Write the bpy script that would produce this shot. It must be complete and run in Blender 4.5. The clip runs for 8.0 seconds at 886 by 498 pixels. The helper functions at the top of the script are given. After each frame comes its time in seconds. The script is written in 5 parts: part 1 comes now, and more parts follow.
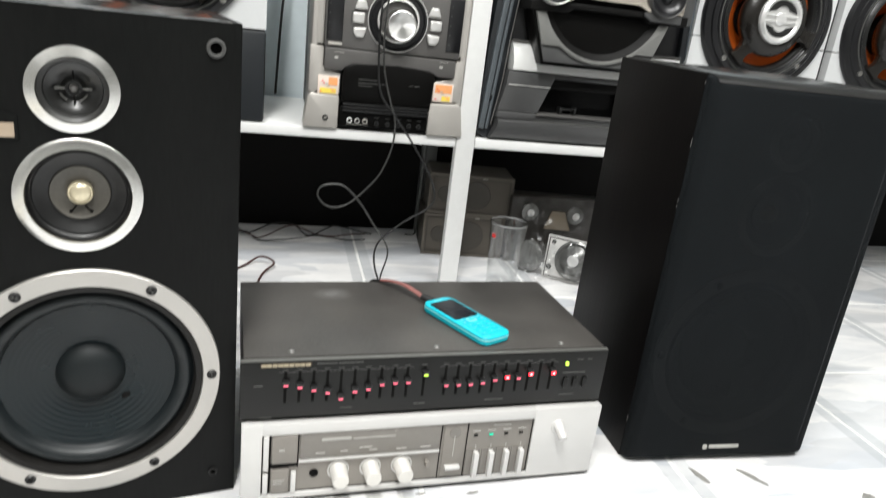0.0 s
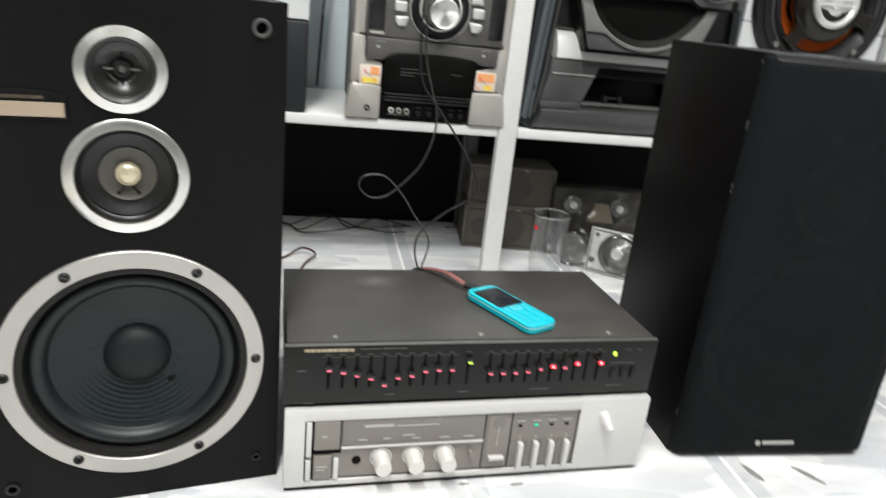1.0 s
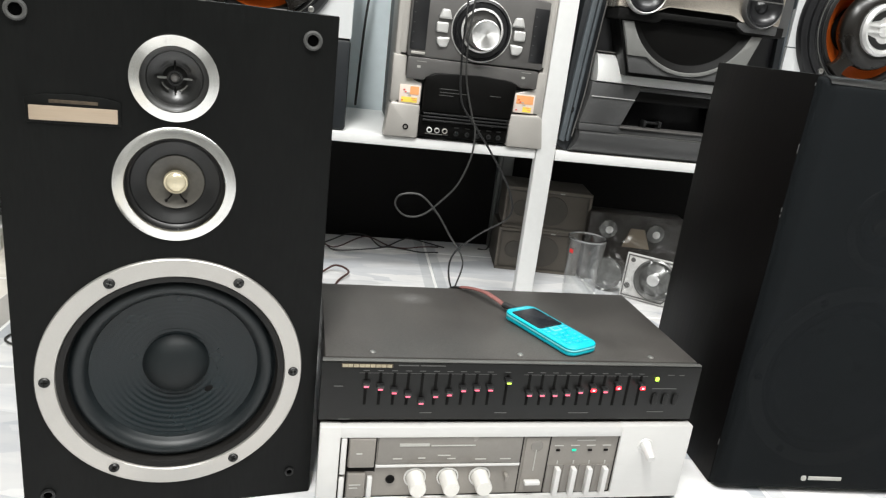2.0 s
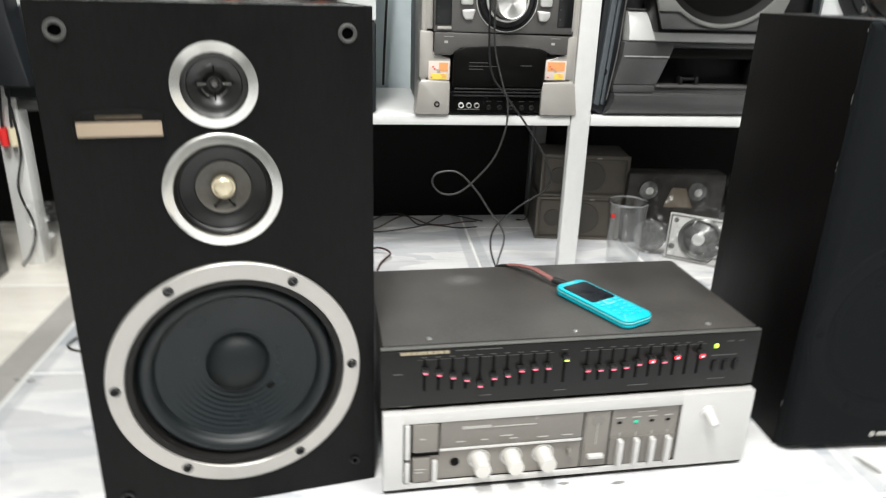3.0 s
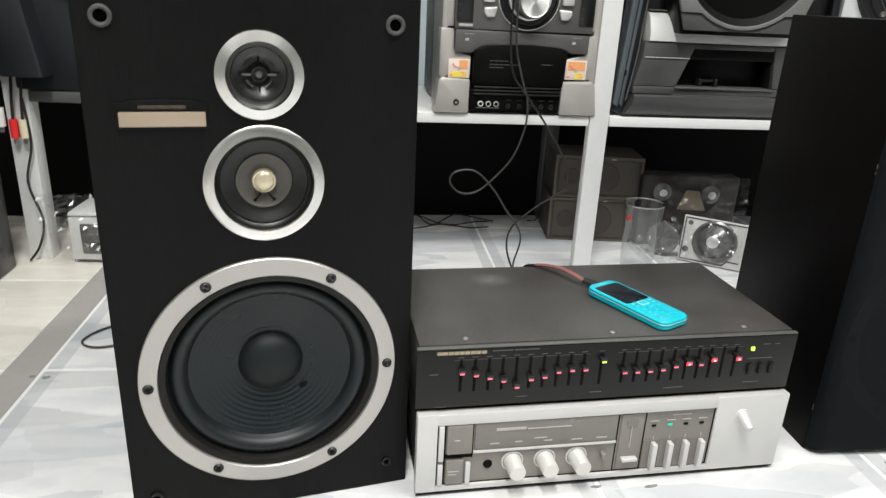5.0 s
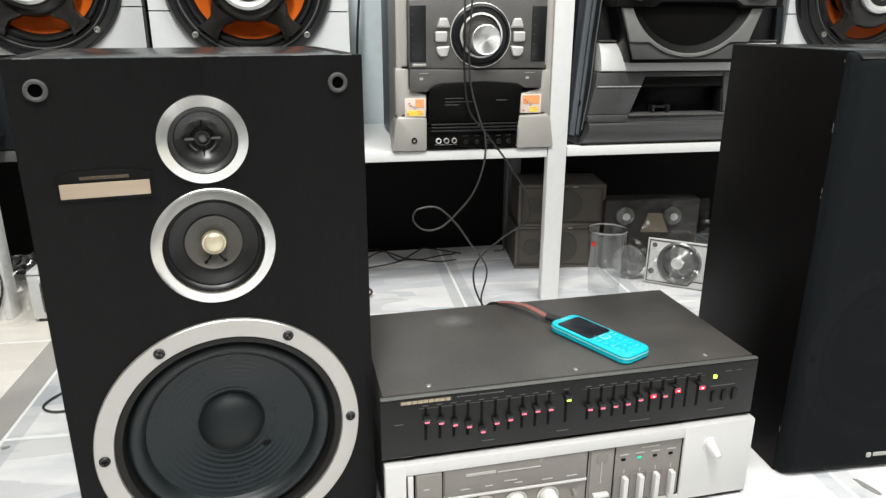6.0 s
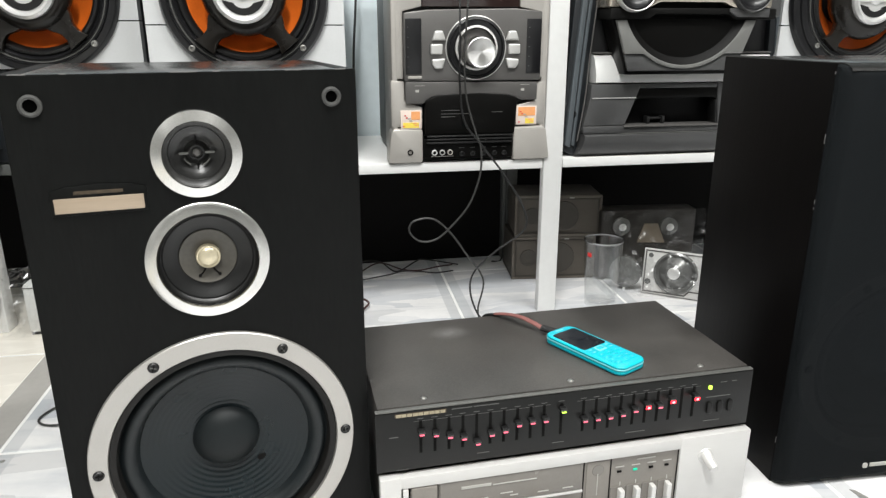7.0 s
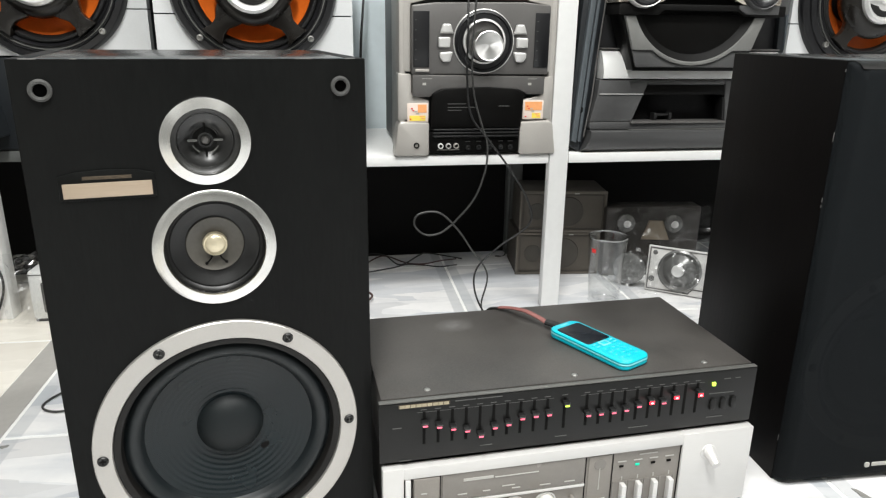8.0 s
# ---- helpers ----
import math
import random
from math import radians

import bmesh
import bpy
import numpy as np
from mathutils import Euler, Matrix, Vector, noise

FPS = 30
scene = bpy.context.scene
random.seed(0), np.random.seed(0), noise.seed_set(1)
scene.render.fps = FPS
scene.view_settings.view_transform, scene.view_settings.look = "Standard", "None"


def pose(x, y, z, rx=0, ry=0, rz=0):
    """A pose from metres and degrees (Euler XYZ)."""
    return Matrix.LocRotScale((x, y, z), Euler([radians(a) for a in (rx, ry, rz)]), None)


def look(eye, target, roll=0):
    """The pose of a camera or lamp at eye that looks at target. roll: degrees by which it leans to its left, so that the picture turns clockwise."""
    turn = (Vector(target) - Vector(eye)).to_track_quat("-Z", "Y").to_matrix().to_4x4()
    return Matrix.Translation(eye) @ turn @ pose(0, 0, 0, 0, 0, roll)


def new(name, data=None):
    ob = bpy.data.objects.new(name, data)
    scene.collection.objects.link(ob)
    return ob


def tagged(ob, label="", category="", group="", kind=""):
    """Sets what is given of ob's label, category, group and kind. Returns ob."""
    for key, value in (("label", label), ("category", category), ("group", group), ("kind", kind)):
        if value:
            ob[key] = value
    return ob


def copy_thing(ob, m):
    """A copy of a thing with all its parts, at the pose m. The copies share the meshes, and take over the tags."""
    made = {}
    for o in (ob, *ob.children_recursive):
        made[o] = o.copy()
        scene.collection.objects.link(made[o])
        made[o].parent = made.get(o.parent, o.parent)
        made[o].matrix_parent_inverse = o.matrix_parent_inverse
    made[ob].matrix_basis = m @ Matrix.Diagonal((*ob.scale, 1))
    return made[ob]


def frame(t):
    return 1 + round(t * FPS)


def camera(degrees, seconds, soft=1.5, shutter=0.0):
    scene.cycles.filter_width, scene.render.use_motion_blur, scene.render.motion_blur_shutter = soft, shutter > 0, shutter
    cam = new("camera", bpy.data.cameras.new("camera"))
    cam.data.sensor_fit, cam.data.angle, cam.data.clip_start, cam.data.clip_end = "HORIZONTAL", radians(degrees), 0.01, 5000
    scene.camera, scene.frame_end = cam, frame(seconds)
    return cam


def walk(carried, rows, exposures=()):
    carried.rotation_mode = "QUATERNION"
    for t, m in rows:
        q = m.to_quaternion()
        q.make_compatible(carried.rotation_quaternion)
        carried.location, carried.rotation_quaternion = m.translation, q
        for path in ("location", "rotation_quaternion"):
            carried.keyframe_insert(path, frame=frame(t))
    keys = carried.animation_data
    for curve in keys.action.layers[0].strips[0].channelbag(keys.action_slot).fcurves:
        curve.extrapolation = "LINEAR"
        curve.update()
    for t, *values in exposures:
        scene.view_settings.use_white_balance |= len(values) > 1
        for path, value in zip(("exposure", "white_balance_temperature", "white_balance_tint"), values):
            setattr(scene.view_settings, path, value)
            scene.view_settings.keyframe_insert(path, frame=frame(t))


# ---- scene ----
# the camera and its walk: seconds, eye, yaw to the left of +y, pitch up, roll
cam = camera(65.17, 8.0, soft=1.25, shutter=0.5)
ROWS = [
    (0, -0.0174, -0.6352, 0.5281, -18.399, -18.899, 6.936),
    (0.035, -0.0146, -0.6371, 0.5262, -18.134, -19.341, 6.969),
    (0.1, -0.0008, -0.6466, 0.5173, -16.839, -21.496, 7.133),
    (0.3, -0.0058, -0.6429, 0.5033, -17.535, -23.556, 8.246),
    (0.5, -0.0170, -0.6340, 0.5068, -16.150, -24.096, 7.063),
    (0.8, -0.0170, -0.6250, 0.5098, -16.906, -21.430, 6.546),
    (1, -0.0215, -0.6257, 0.5087, -15.206, -19.313, 6.118),
    (1.2, -0.0328, -0.6231, 0.5094, -13.993, -17.974, 7.597),
    (1.5, -0.0248, -0.6218, 0.5040, -14.525, -16.635, 7.350),
    (1.7, -0.0293, -0.6199, 0.4966, -13.405, -17.214, 7.347),
    (2.8, -0.0471, -0.6116, 0.4968, -12.003, -17.853, 6.240),
    (3, -0.0517, -0.6061, 0.5097, -10.172, -20.342, 1.775),
    (3.2, -0.0475, -0.6118, 0.5234, -9.541, -19.843, -1.595),
    (3.5, -0.0620, -0.6094, 0.5097, -8.732, -20.857, 1.902),
    (3.8, -0.0811, -0.6064, 0.5151, -7.855, -19.478, 0.915),
    (4, -0.0854, -0.6051, 0.5121, -7.304, -20.563, -0.183),
    (4.2, -0.0942, -0.5903, 0.4954, -10.419, -22.370, 4.414),
    (4.5, -0.0956, -0.5830, 0.4959, -10.876, -21.780, 3.500),
    (4.7, -0.0997, -0.5855, 0.4960, -10.808, -21.120, 3.532),
    (5.8, -0.0824, -0.5886, 0.5228, -12.697, -18.551, -0.127),
    (6, -0.0765, -0.5845, 0.5232, -13.011, -18.168, 0.157),
    (6.5, -0.0639, -0.5859, 0.5315, -13.864, -16.834, -0.839),
    (7, -0.0722, -0.5867, 0.5259, -13.097, -17.332, -0.042),
    (7.5, -0.0746, -0.5861, 0.5230, -13.184, -17.804, 0.643),
    (8, -0.0761, -0.5870, 0.5224, -12.895, -17.699, 0.808),
]


def view(x, y, z, yaw, pitch, roll):
    a, b = radians(yaw), radians(pitch)
    way = Vector((-math.sin(a) * math.cos(b), math.cos(a) * math.cos(b), math.sin(b)))
    eye = Vector((x, y, z))
    return look(eye, eye + way, roll)


walk(cam, [(row[0], view(*row[1:])) for row in ROWS], exposures=[(0.0, 0.19), (0.3, -0.44), (0.5, -0.62), (0.8, -0.26), (1.0, -0.01), (1.5, 0.23), (3.0, 0.22), (3.5, 0.17), (4.0, 0.23), (4.5, -0.19), (4.7, -0.17), (5.8, 0.16), (7.0, 0.11), (8.0, 0.16)])

# ---- world and light ----
world = bpy.data.worlds.new("room_world")
world.use_nodes = True
world.node_tree.nodes["Background"].inputs[0].default_value = (0.75, 0.85, 1.0, 1)
world.node_tree.nodes["Background"].inputs[1].default_value = 0.05
scene.world = world


def tube_lamp(name, x, y, z, length, watts, yaw, tilt):
    lamp = bpy.data.lights.new(name, "AREA")
    lamp.shape, lamp.size, lamp.size_y, lamp.energy = "RECTANGLE", length, 0.16, watts
    lamp.color = (0.985, 0.985, 0.965)
    ob = new(name, lamp)
    ob.matrix_world = pose(x, y, z, 0, 0, yaw) if tilt == 0 else pose(x, y, z, tilt, 0, yaw)
    return ob


# assumed tubes out of view, placed to give the light needed
TUBES = [(-0.24, -0.85, 2.2, 1.2, 90.0), (0.95, -0.55, 2.2, 1.2, 0.0)]
WATTS = [56.0, 29.0]
for (tx, ty, tz, tl, tyaw), w in zip(TUBES, WATTS):
    tube_lamp("tube_light", tx, ty, tz - 0.07, tl, w, tyaw, 0 if tyaw else 22)


# ---- materials ----
def surface(name, colour, rough=0.5, metal=0.0, vary=0.15, coarse=14.0, fine=220.0, bump=0.0, second=None, coat=0.0,
            stretch=(1, 1, 1), rough_vary=0.08, spec=0.5):
    """A painted, plastic or metal surface: two scales of variation in colour and gloss, and fine relief."""
    m = bpy.data.materials.new(name)
    m.use_nodes = True
    nt = m.node_tree
    n, l = nt.nodes, nt.links
    b = n["Principled BSDF"]
    tc = n.new("ShaderNodeTexCoord")
    mp = n.new("ShaderNodeMapping")
    mp.inputs["Scale"].default_value = stretch
    l.new(tc.outputs["Object"], mp.inputs["Vector"])
    big, small = n.new("ShaderNodeTexNoise"), n.new("ShaderNodeTexNoise")
    big.inputs["Scale"].default_value, small.inputs["Scale"].default_value = coarse, fine
    big.inputs["Detail"].default_value, small.inputs["Detail"].default_value = 5, 3
    for t in (big, small):
        l.new(mp.outputs[0], t.inputs["Vector"])
    mixn = n.new("ShaderNodeMix")
    mixn.data_type = "FLOAT"
    mixn.inputs[0].default_value = 0.4
    l.new(big.outputs["Fac"], mixn.inputs[2])
    l.new(small.outputs["Fac"], mixn.inputs[3])
    ramp = n.new("ShaderNodeValToRGB")
    c2 = second or tuple(min(1, c * (1 + vary)) for c in colour)
    c1 = tuple(c * (1 - vary) for c in colour)
    ramp.color_ramp.elements[0].position, ramp.color_ramp.elements[1].position = 0.3, 0.7
    ramp.color_ramp.elements[0].color, ramp.color_ramp.elements[1].color = (*c1, 1), (*c2, 1)
    l.new(mixn.outputs[0], ramp.inputs[0])
    l.new(ramp.outputs[0], b.inputs["Base Color"])
    mr = n.new("ShaderNodeMapRange")
    mr.inputs["To Min"].default_value = max(0.02, rough - rough_vary)
    mr.inputs["To Max"].default_value = min(1, rough + rough_vary)
    l.new(big.outputs["Fac"], mr.inputs["Value"])
    l.new(mr.outputs[0], b.inputs["Roughness"])
    b.inputs["Metallic"].default_value = metal
    b.inputs["Coat Weight"].default_value = coat
    b.inputs["Specular IOR Level"].default_value = spec
    if bump:
        bp = n.new("ShaderNodeBump")
        bp.inputs["Strength"].default_value, bp.inputs["Distance"].default_value = bump, 0.001
        l.new(small.outputs["Fac"], bp.inputs["Height"])
        l.new(bp.outputs[0], b.inputs["Normal"])
    return m


def brushed(name, colour, rough, turn):
    """Spun metal: highlights stretched round the axis."""
    m = surface(name, colour, rough, 1.0, 0.06, 40, 400, 0.02)
    n, l = m.node_tree.nodes, m.node_tree.links
    b = n["Principled BSDF"]
    tg = n.new("ShaderNodeTangent")
    tg.direction_type, tg.axis = "RADIAL", "Y"
    l.new(tg.outputs[0], b.inputs["Tangent"])
    b.inputs["Anisotropic"].default_value = 0.75
    b.inputs["Anisotropic Rotation"].default_value = turn
    return m


def glow(name, colour, strength):
    m = bpy.data.materials.new(name)
    m.use_nodes = True
    b = m.node_tree.nodes["Principled BSDF"]
    b.inputs["Base Color"].default_value = (*colour, 1)
    b.inputs["Emission Color"].default_value = (*colour, 1)
    b.inputs["Emission Strength"].default_value = strength
    return m


def clear(name, tint, rough, gloss, crumple=0.0, slant=0.7):
    """Thin clear sheet or glass wall: it lets light through and mirrors at a slant."""
    m = bpy.data.materials.new(name)
    m.use_nodes = True
    nt = m.node_tree
    n, l = nt.nodes, nt.links
    n.remove(n["Principled BSDF"])
    tr, gl, mx, lw = (n.new(k) for k in ("ShaderNodeBsdfTransparent", "ShaderNodeBsdfGlossy", "ShaderNodeMixShader", "ShaderNodeLayerWeight"))
    tr.inputs[0].default_value = (*tint, 1)
    gl.inputs["Roughness"].default_value = rough
    lw.inputs["Blend"].default_value = 0.5
    pw, mr = n.new("ShaderNodeMath"), n.new("ShaderNodeMapRange")
    pw.operation, pw.inputs[1].default_value = "POWER", 2.2
    mr.inputs["To Min"].default_value, mr.inputs["To Max"].default_value = gloss, slant
    l.new(lw.outputs["Facing"], pw.inputs[0])
    l.new(pw.outputs[0], mr.inputs["Value"])
    l.new(mr.outputs[0], mx.inputs[0])
    l.new(tr.outputs[0], mx.inputs[1])
    l.new(gl.outputs[0], mx.inputs[2])
    l.new(mx.outputs[0], n["Material Output"].inputs[0])
    if crumple:
        tc, nz, bp = n.new("ShaderNodeTexCoord"), n.new("ShaderNodeTexNoise"), n.new("ShaderNodeBump")
        nz.inputs["Scale"].default_value, nz.inputs["Detail"].default_value = 26, 3
        bp.inputs["Strength"].default_value, bp.inputs["Distance"].default_value = crumple, 0.01
        l.new(tc.outputs["Object"], nz.inputs["Vector"])
        l.new(nz.outputs["Fac"], bp.inputs["Height"])
        for s in (gl, lw):
            l.new(bp.outputs[0], s.inputs["Normal"])
    return m


def tile_material(name, base, marks, border, border_x):
    """Printed ceramic tile: pale ground, angular grey-blue facets, grey borders along two sides."""
    m = surface(name, base, 0.22, 0.0, 0.04, 9, 90, 0.03, spec=0.5)
    n, l = m.node_tree.nodes, m.node_tree.links
    b = n["Principled BSDF"]
    tc, oi = n.new("ShaderNodeTexCoord"), n.new("ShaderNodeObjectInfo")
    add = n.new("ShaderNodeVectorMath")
    comb = n.new("ShaderNodeCombineXYZ")
    mul = n.new("ShaderNodeMath")
    mul.operation, mul.inputs[1].default_value = "MULTIPLY", 7.3
    l.new(oi.outputs["Random"], mul.inputs[0])
    for k in range(3):
        l.new(mul.outputs[0], comb.inputs[k])
    l.new(tc.outputs["Object"], add.inputs[0])
    l.new(comb.outputs[0], add.inputs[1])
    turn = n.new("ShaderNodeMapping")
    turn.inputs["Rotation"].default_value = (0, 0, radians(38))
    turn.inputs["Scale"].default_value = (0.9, 3.2, 1.0)
    l.new(add.outputs[0], turn.inputs["Vector"])
    ripple, centred, shift = n.new("ShaderNodeTexNoise"), n.new("ShaderNodeVectorMath"), n.new("ShaderNodeVectorMath")
    ripple.inputs["Scale"].default_value, ripple.inputs["Detail"].default_value = 9, 6
    l.new(turn.outputs[0], ripple.inputs["Vector"])
    centred.operation = "MULTIPLY_ADD"
    centred.inputs[1].default_value, centred.inputs[2].default_value = (0.03, 0.03, 0.03), (-0.015, -0.015, -0.015)
    l.new(ripple.outputs["Color"], centred.inputs[0])
    l.new(turn.outputs[0], shift.inputs[0])
    l.new(centred.outputs[0], shift.inputs[1])
    masks = []
    for metric, scale, lo, hi in (("CHEBYCHEV", 6.0, 0.40, 0.95), ("MANHATTAN", 4.6, 0.45, 0.95)):
        v = n.new("ShaderNodeTexVoronoi")
        v.distance, v.inputs["Scale"].default_value = metric, scale
        l.new(shift.outputs[0], v.inputs["Vector"])
        sep = n.new("ShaderNodeSeparateColor")
        l.new(v.outputs["Color"], sep.inputs[0])
        mr = n.new("ShaderNodeMapRange")
        mr.inputs["From Min"].default_value, mr.inputs["From Max"].default_value = lo, hi
        l.new(sep.outputs[0], mr.inputs["Value"])
        masks.append(mr)
    colour = b.inputs["Base Color"].links[0].from_socket
    for mask, col, amount in ((masks[0], marks[0], 0.66), (masks[1], marks[1], 0.55)):
        mx, am = n.new("ShaderNodeMix"), n.new("ShaderNodeMath")
        mx.data_type = "RGBA"
        am.operation, am.inputs[1].default_value = "MULTIPLY", amount
        l.new(mask.outputs[0], am.inputs[0])
        l.new(am.outputs[0], mx.inputs[0])
        l.new(colour, mx.inputs[6])
        mx.inputs[7].default_value = (*col, 1)
        colour = mx.outputs[2]
    cloud, cm, cx = n.new("ShaderNodeTexNoise"), n.new("ShaderNodeMapRange"), n.new("ShaderNodeMix")
    cloud.inputs["Scale"].default_value, cloud.inputs["Detail"].default_value, cloud.inputs["Distortion"].default_value = 7.5, 5, 0.6
    l.new(turn.outputs[0], cloud.inputs["Vector"])
    cm.inputs["From Min"].default_value, cm.inputs["From Max"].default_value, cm.inputs["To Max"].default_value = 0.44, 0.72, 0.49
    l.new(cloud.outputs["Fac"], cm.inputs["Value"])
    cx.data_type = "RGBA"
    l.new(cm.outputs[0], cx.inputs[0])
    l.new(colour, cx.inputs[6])
    cx.inputs[7].default_value = (*(c * 0.95 for c in marks[0]), 1)
    colour = cx.outputs[2]
    sx, ab, gt = n.new("ShaderNodeSeparateXYZ"), n.new("ShaderNodeMath"), n.new("ShaderNodeMapRange")
    ab.operation = "ABSOLUTE"
    l.new(tc.outputs["Object"], sx.inputs[0])
    l.new(sx.outputs[0], ab.inputs[0])
    gt.inputs["From Min"].default_value, gt.inputs["From Max"].default_value = border_x, border_x + 0.002
    gt.inputs["To Max"].default_value = 0.48
    l.new(ab.outputs[0], gt.inputs["Value"])
    mx = n.new("ShaderNodeMix")
    mx.data_type = "RGBA"
    l.new(gt.outputs[0], mx.inputs[0])
    l.new(colour, mx.inputs[6])
    mx.inputs[7].default_value = (*border, 1)
    l.new(mx.outputs[2], b.inputs["Base Color"])
    return m


VINYL = surface("black_vinyl", (0.0042, 0.0036, 0.0034), 0.42, 0, 0.3, 6, 160, 0.12, stretch=(1, 1, 0.12), rough_vary=0.08, spec=0.06)
WRAP = surface("wrinkled_black_wrap", (0.006, 0.006, 0.006), 0.28, 0, 0.3, 9, 34, 1.0, stretch=(1, 1, 0.22), spec=0.4)
LAMINATE = surface("glossy_black_laminate", (0.004, 0.0037, 0.0035), 0.24, 0, 0.3, 6, 160, 0.03, rough_vary=0.05)
BAFFLE = surface("black_baffle", (0.0036, 0.0039, 0.0036), 0.45, 0, 0.75, 8, 260, 0.2, stretch=(1, 1, 0.2), spec=0.16)
GRILLE = surface("black_grille_cloth", (0.0054, 0.0068, 0.0078), 0.8, 0, 0.25, 6, 900, 0.5, spec=0.14)
def sheer(m, amount):
    """Lets a little light through a cloth."""
    n, l = m.node_tree.nodes, m.node_tree.links
    mx, tr = n.new("ShaderNodeMixShader"), n.new("ShaderNodeBsdfTransparent")
    mx.inputs[0].default_value = amount
    l.new(n["Principled BSDF"].outputs[0], mx.inputs[1])
    l.new(tr.outputs[0], mx.inputs[2])
    l.new(mx.outputs[0], n["Material Output"].inputs[0])


sheer(GRILLE, 0.045)
SPUN = brushed("spun_aluminium", (0.78, 0.77, 0.74), 0.24, 0.0)
RINGMETAL = surface("satin_silver_ring", (0.53, 0.51, 0.48), 0.40, 0.8, 0.05, 30, 500, 0.05)
CONE = surface("grey_black_cone", (0.0036, 0.0082, 0.0100), 0.25, 0, 0.2, 30, 300, 0.01, spec=0.36)
# near-black for hole and bay, with the dark of the depth painted in
HOLE = surface("recess_shade_black", (0.0008, 0.0008, 0.0008), 0.9, 0, 0.1, spec=0.02)
HUB = surface("brown_black_hub", (0.010, 0.0085, 0.007), 0.28, 0, 0.2, 20, 300, spec=0.45)
# paler, shinier black for the lamp sheen on the grille's top bevel
GRILLEEDGE = surface("satin_black_edge", (0.012, 0.011, 0.010), 0.42, 0, 0.4, 30, 300, 0.1, stretch=(1, 1, 1), spec=0.6)
GASKET = surface("black_gasket", (0.0075, 0.0068, 0.0060), 0.5, 0, 0.25, 30, 300, spec=0.3)
SURROUND = surface("grey_black_surround", (0.0044, 0.0074, 0.0086), 0.47, 0, 0.2, 30, 300, 0.02, spec=0.5)
HORN = surface("satin_black_horn", (0.0065, 0.0065, 0.006), 0.30, 0, 0.2, 20, 400, 0.02, spec=0.7)
INKPLASTIC = surface("dark_grey_plastic", (0.020, 0.020, 0.019), 0.4, 0, 0.2, 20, 400)
TRIMDARK = surface("dull_grey_metal", (0.15, 0.15, 0.14), 0.4, 0.4, 0.1, 30, 300)
DUSTCAP = surface("dark_dust_cap", (0.0048, 0.0076, 0.0084), 0.58, 0, 0.15, 30, 300, 0.02, spec=0.35)
RUBBER = surface("black_rubber", (0.006, 0.006, 0.006), 0.4, 0, 0.2, 30, 300)
MIDCONE = surface("mid_cone", (0.085, 0.079, 0.068), 0.35, 0.1, 0.2, 60, 300)
GOLDCAP = surface("pale_gold_dome", (0.72, 0.64, 0.46), 0.32, 0.55, 0.12, 80, 400)
BADGE = surface("tan_badge_plate", (0.47, 0.375, 0.28), 0.38, 0.45, 0.06, 40, 300, stretch=(0.2, 1, 4))
DARKPLASTIC = surface("dark_plastic", (0.010, 0.010, 0.010), 0.4, 0, 0.2, 20, 400, 0.05)
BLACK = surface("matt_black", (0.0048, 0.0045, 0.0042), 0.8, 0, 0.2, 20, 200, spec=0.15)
EQTOP = surface("black_painted_steel", (0.053, 0.049, 0.045), 0.42, 0, 0.5, 9, 700, 0.15, rough_vary=0.16)
def soft_patch(m, centre, size, colour, amount):
    """A soft patch of another colour, broken by noise, on a surface."""
    n, l = m.node_tree.nodes, m.node_tree.links
    b = n["Principled BSDF"]
    tc, mp, gr, nz, ml, mx = (n.new(k) for k in ("ShaderNodeTexCoord", "ShaderNodeMapping", "ShaderNodeTexGradient", "ShaderNodeTexNoise", "ShaderNodeMath", "ShaderNodeMix"))
    mp.vector_type = "TEXTURE"
    mp.inputs["Location"].default_value, mp.inputs["Scale"].default_value = centre, size
    gr.gradient_type, ml.operation, mx.data_type = "SPHERICAL", "MULTIPLY", "RGBA"
    nz.inputs["Scale"].default_value, nz.inputs["Detail"].default_value = 90, 5
    l.new(tc.outputs["Object"], mp.inputs["Vector"])
    l.new(tc.outputs["Object"], nz.inputs["Vector"])
    l.new(mp.outputs[0], gr.inputs["Vector"])
    l.new(gr.outputs["Fac"], ml.inputs[0])
    l.new(nz.outputs["Fac"], ml.inputs[1])
    gain = n.new("ShaderNodeMath")
    gain.operation, gain.use_clamp, gain.inputs[1].default_value = "MULTIPLY", True, amount
    l.new(ml.outputs[0], gain.inputs[0])
    l.new(gain.outputs[0], mx.inputs[0])
    l.new(b.inputs["Base Color"].links[0].from_socket, mx.inputs[6])
    mx.inputs[7].default_value = (*colour, 1)
    l.new(mx.outputs[2], b.inputs["Base Color"])


EQLID = surface("worn_black_lid", (0.053, 0.049, 0.045), 0.42, 0, 0.5, 9, 700, 0.15, rough_vary=0.16)
# a dry smear of dust, then a darker patch at the front right
soft_patch(EQLID, (0.115, 0.166, 0.0737), (0.026, 0.020, 0.02), (0.15, 0.145, 0.14), 1.8)
soft_patch(EQLID, (0.330, 0.060, 0.0737), (0.09, 0.030, 0.02), (0.030, 0.028, 0.026), 1.2)
EQFACE = surface("black_anodised_face", (0.0088, 0.0088, 0.0083), 0.38, 0.0, 0.12, 12, 500, 0.05, stretch=(0.15, 1, 3), spec=0.3)
CHIP = surface("worn_grey_edge", (0.16, 0.155, 0.15), 0.6, 0, 0.2)
SOCKET = surface("grey_rubber_socket", (0.055, 0.055, 0.052), 0.5, 0, 0.2)
